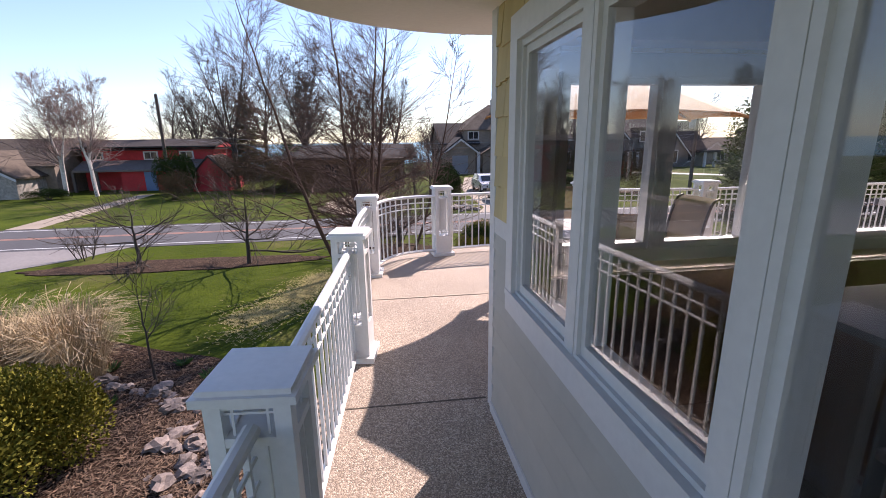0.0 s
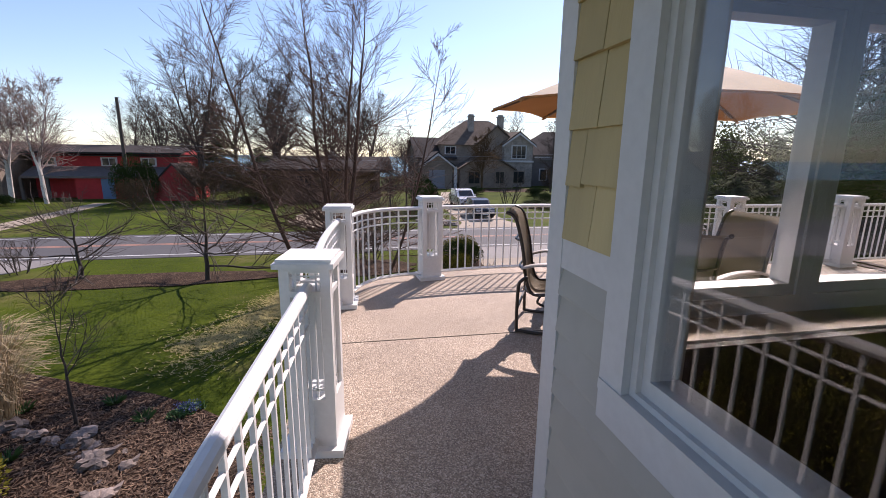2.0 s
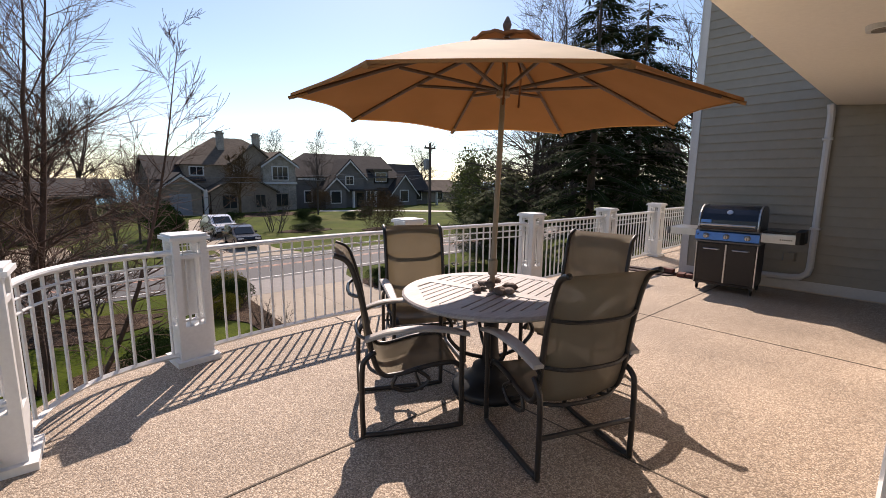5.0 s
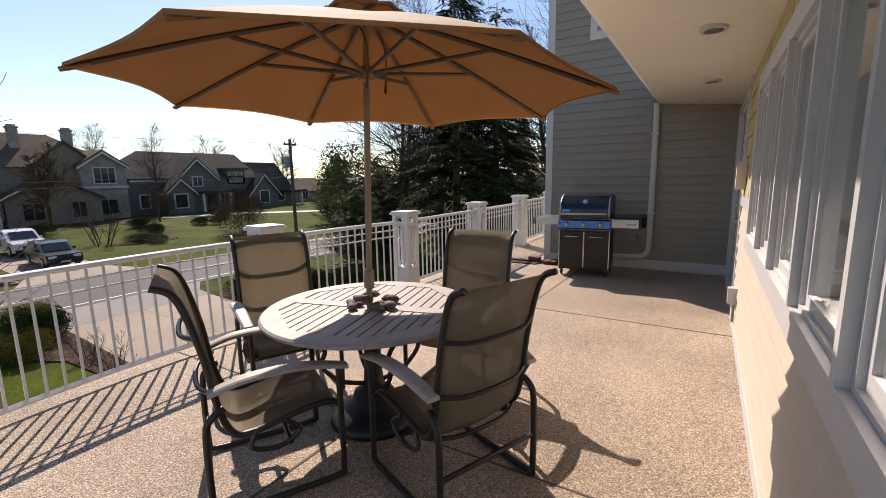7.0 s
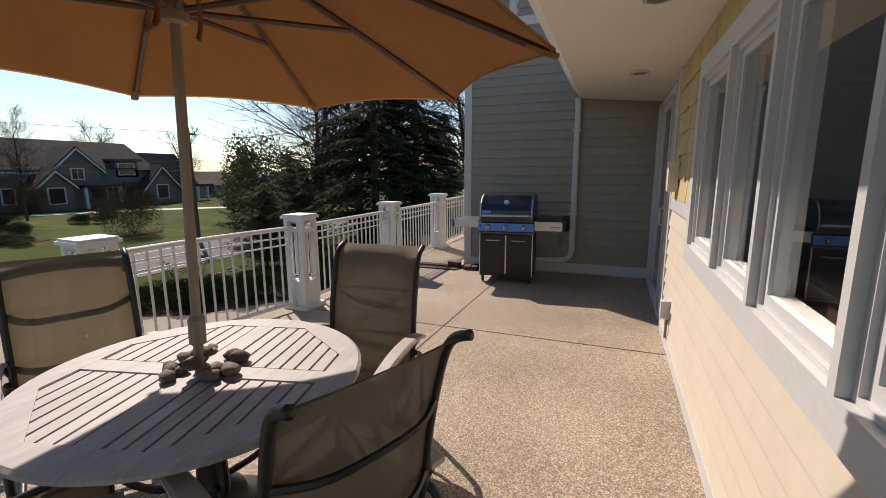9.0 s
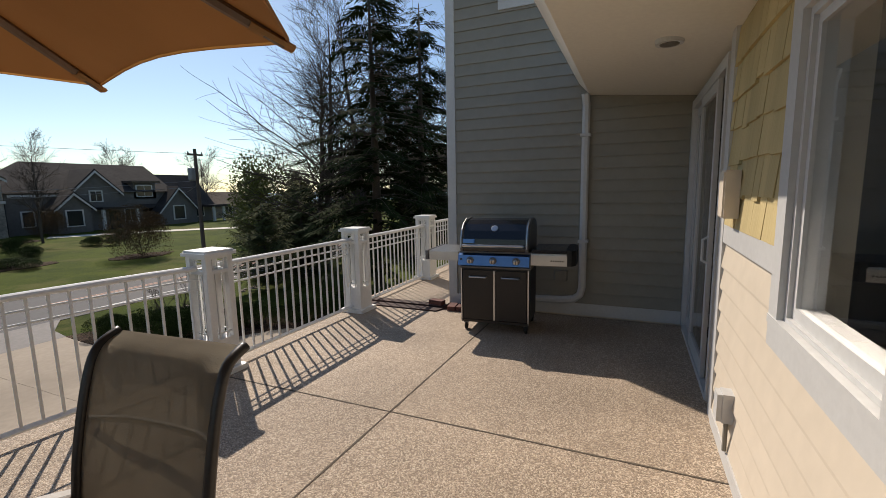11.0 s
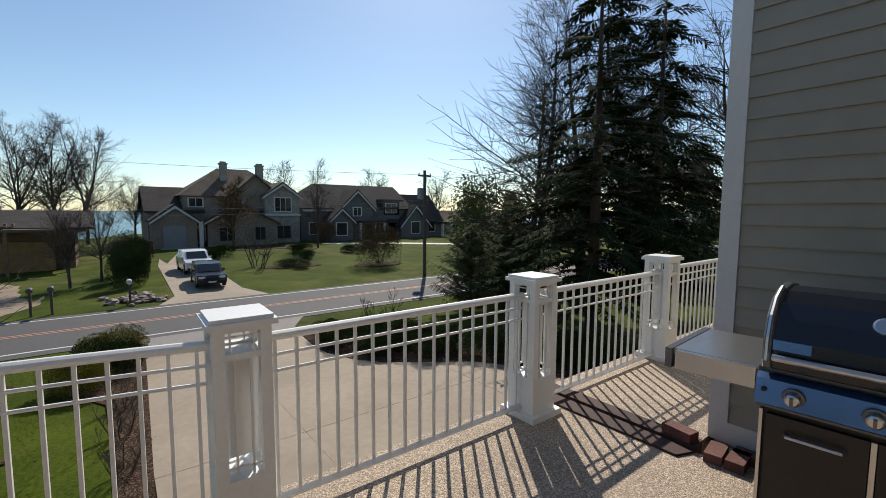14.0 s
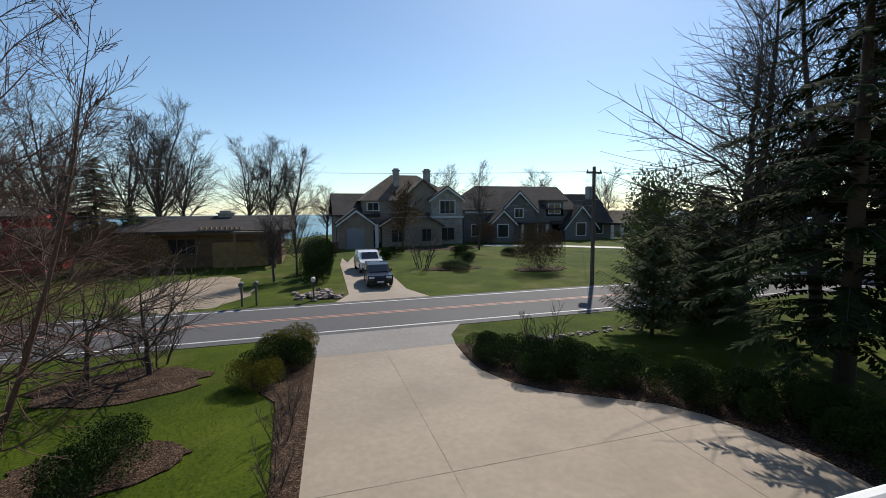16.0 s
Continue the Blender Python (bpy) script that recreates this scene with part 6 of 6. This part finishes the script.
def car(label, paint, m, tall=1.0):
    """Nose towards -y."""
    t = thing("car", label, "car", "parked cars", m=m)
    prof = [(-2.25, 0.35), (-2.3, 0.6), (-2.2, 0.88), (-1.2, 1.02 * tall), (-0.45, 1.55 * tall), (0.2, 1.66 * tall), (1.6, 1.62 * tall), (2.15, 1.1 * tall), (2.25, 0.85), (2.25, 0.4), (1.9, 0.28), (-1.95, 0.26)]
    bm = bmesh.new()
    rows = []
    for x in (-0.92, -0.80, 0.80, 0.92):
        k = 0.0 if abs(x) > 0.9 else 1.0
        rows.append([bm.verts.new((x, y * (0.985 if not k else 1), z if (k or z < 1.05 * tall) else 1.05 * tall + (z - 1.05 * tall) * 0.04)) for y, z in prof])
    for a, b in zip(rows, rows[1:]):
        for i in range(len(prof)):
            bm.faces.new((a[i], a[(i + 1) % len(prof)], b[(i + 1) % len(prof)], b[i]))
    bm.faces.new(rows[0]), bm.faces.new(rows[-1])
    bmesh.ops.recalc_face_normals(bm, faces=bm.faces)
    part("body", bm, paint, t)
    bm = bmesh.new()
    v = [bm.verts.new(p) for p in ((-0.68, -1.12, 1.07 * tall), (0.68, -1.12, 1.07 * tall), (0.62, -0.5, 1.53 * tall), (-0.62, -0.5, 1.53 * tall), (-0.68, -1.15, 1.09 * tall), (0.68, -1.15, 1.09 * tall), (0.62, -0.53, 1.55 * tall), (-0.62, -0.53, 1.55 * tall))]
    for f in ((0, 1, 2, 3), (7, 6, 5, 4), (0, 4, 5, 1), (2, 6, 7, 3), (1, 5, 6, 2), (3, 7, 4, 0)):
        bm.faces.new([v[i] for i in f])
    part("windscreen", bm, PANEDARK, t)
    for s in (-1, 1):
        part("side_window", prism([(-0.62, 1.12), (1.75, 1.12), (1.5, 1.5), (-0.2, 1.5)], 0.0, 0.02, m=Matrix(((0, 0, s, s * 0.815), (1, 0, 0, 0), (0, tall, 0, 0), (0, 0, 0, 1)))), PANEDARK, t)
        part("headlight", box((s * 0.62 - 0.2, -2.31, 0.68), (s * 0.62 + 0.2, -2.2, 0.82)), HEAD, t)
        part("mirror", box((s * 0.97 - 0.08, -0.75, 1.02), (s * 0.97 + 0.08, -0.6, 1.16)), paint, t)
        for y in (-1.4, 1.4):
            w = part("wheel", lathe([(0.25, -0.11), (0.36, -0.1), (0.36, 0.1), (0.25, 0.11)], 20, m=pose(s * 0.84, y, 0.36, 0, 90, 0)), TYRE, t)
            part("rim", lathe([(0.24, -0.12), (0.24, 0.12)], 12, m=pose(s * 0.84, y, 0.36, 0, 90, 0)), RIM, w)
    part("grille", box((-0.5, -2.32, 0.5), (0.5, -2.24, 0.72)), TYRE, t)
    part("bumper", box((-0.85, -2.33, 0.33), (0.85, -2.2, 0.48)), TYRE, t)
    part("plate", box((-0.24, -2.345, 0.4), (0.24, -2.325, 0.5)), HEAD, t)
    return t


car("white parked off-road car on the far drive", mat("white_car_paint", (0.7, 0.7, 0.72), 0.2, var=0.03, coat=0.6, bump=0), Matrix.Translation((10.2, 40.8, rise(10.2, 40.8) + 0.03)) @ Matrix.Rotation(radians(2), 4, "Z") @ Matrix.Diagonal((0.95, 0.9, 0.95, 1)), 1.0)
car("dark blue-black parked car on the far drive", mat("dark_car_paint", (0.008, 0.009, 0.015), 0.25, var=0.05, coat=0.2, bump=0), Matrix.Translation((10.05, 35.0, rise(10.05, 35.0) + 0.03)) @ Matrix.Rotation(radians(-3), 4, "Z") @ Matrix.Diagonal((0.86, 0.9, 0.88, 1)), 0.95)

# ---- poles, wires, mailboxes ----
POLEWOOD = mat("pole_wood", (0.11, 0.085, 0.07), 0.9, var=0.25, fine=10, stretch=(4, 4, 0.4))
METALGREY = mat("grey_metal", (0.25, 0.26, 0.27), 0.5, metal=0.3)


def pole(x, y, top, r, arm):
    t = thing("utility_pole", "weathered wooden utility pole", "utility pole", "utility poles")
    part("pole", tube([(x, y, rise(x, y) - 0.2), (x, y, top)], [r, r * 0.75], 10), POLEWOOD, t)
    if arm:
        part("crossarm", box((x - 0.55, y - 0.06, top - 0.45), (x + 0.55, y + 0.06, top - 0.33)), POLEWOOD, t)
        for dx in (-0.5, 0.0, 0.5):
            part("insulator", lathe([(0.04, top - 0.33), (0.05, top - 0.26), (0.03, top - 0.18)], 8, m=pose(x + dx, y, 0)), METALGREY, t)
        part("transformer", lathe([(0.2, top - 2.1), (0.23, top - 2.0), (0.23, top - 1.35), (0.18, top - 1.28)], 14, m=pose(x - 0.38, y, 0)), METALGREY, t)
    return t


pole(23.65, 30.6, 4.51, 0.14, True), pole(-22.7, 53.0, 7.0, 0.2, False), pole(70, 33, 5.2, 0.15, True)
for k, (p, q, sag) in enumerate((((23.65, 30.6, 2.4), (-22.7, 53.0, 3.1), 1.2), ((23.65, 30.6, 2.0), (-22.7, 53.0, 2.5), 1.1), ((23.65, 30.6, 4.2), (-23.0, 53.0, 6.6), 0.6), ((23.65, 30.6, 2.4), (70, 33, 2.6), 0.7), ((23.65, 30.6, 4.2), (70, 33, 4.8), 0.7), ((23.65, 30.6, 2.2), (44, 61, 2.2), 0.5))):
    a, b = Vector(p), Vector(q)
    pts = [a.lerp(b, i / 16) - Vector((0, 0, sag * 4 * (i / 16) * (1 - i / 16))) for i in range(17)]
    t = thing("overhead_wire", "thin dark overhead utility wire between poles", "wire", "overhead wires")
    part("wire", tube(pts, 0.010, 4), METALGREY, t)
for x, y in ((2.3, 30.7), (3.0, 30.75), (5.9, 31.1)):
    t = thing("mailbox", "small dark metal mailbox on a wooden post", "mailbox", "mailboxes", m=at(x, y))
    part("post", box((-0.05, -0.05, -0.1), (0.05, 0.05, 1.05)), POLEWOOD, t)
    part("box", tube([(0, -0.25, 1.17), (0, 0.25, 1.17)], 0.12, 10), CASTAL if x < 5 else TRIM, t)
    part("arm", box((-0.04, -0.2, 1.0), (0.04, 0.2, 1.06)), POLEWOOD, t)
t = thing("waste_bin", "dark red wheeled waste bin by the far garage", "bin", m=at(8.5, 55))
part("body", prism([(-0.3, -0.3), (0.3, -0.3), (0.3, 0.35), (-0.3, 0.35)], 0, 1.0), BRICK, t, bevel=0.03)
part("lid", prism([(-0.33, -0.34), (0.33, -0.34), (0.33, 0.38), (-0.33, 0.38)], 1.0, 1.07), RUBBER, t)
# ---- boards and shingles ----
wn_, ww_, we_ = bpy.data.objects["wall_north"], bpy.data.objects["wall_west"], bpy.data.objects["wall_wing"]
lap_area(wn_, NM, 0.95, 6.0, 0.09, 0.90, 0.135, SIDING)
lap_area(wn_, NM, 4.89, 6.0, 0.90, 1.19, 0.135, SIDING)
# West boards use the siding copy with shade in its colour.
lap_area(ww_, WM, -3, 2.80, 0.07, 0.85, 0.135, SHADESIDING)
lap_area(ww_, WM, 2.49, 2.80, 0.85, 1.215, 0.135, SHADESIDING)
# Wing boards: the shade on the siding is painted as grey.
lap_area(we_, EM, 2.63, 5.555, 0.16, 7.0, 0.132, SHADEGREY)
shingle_area(wn_, NM, 4.89, 6.0, 1.30, 2.45, 1)
shingle_area(wn_, NM, 0.94, 4.89, 2.255, 2.45, 2)
shingle_area(ww_, WM, 2.49, 2.80, 1.317, 2.47, 3)
shingle_area(ww_, WM, -3, 2.49, 2.325, 2.47, 4)
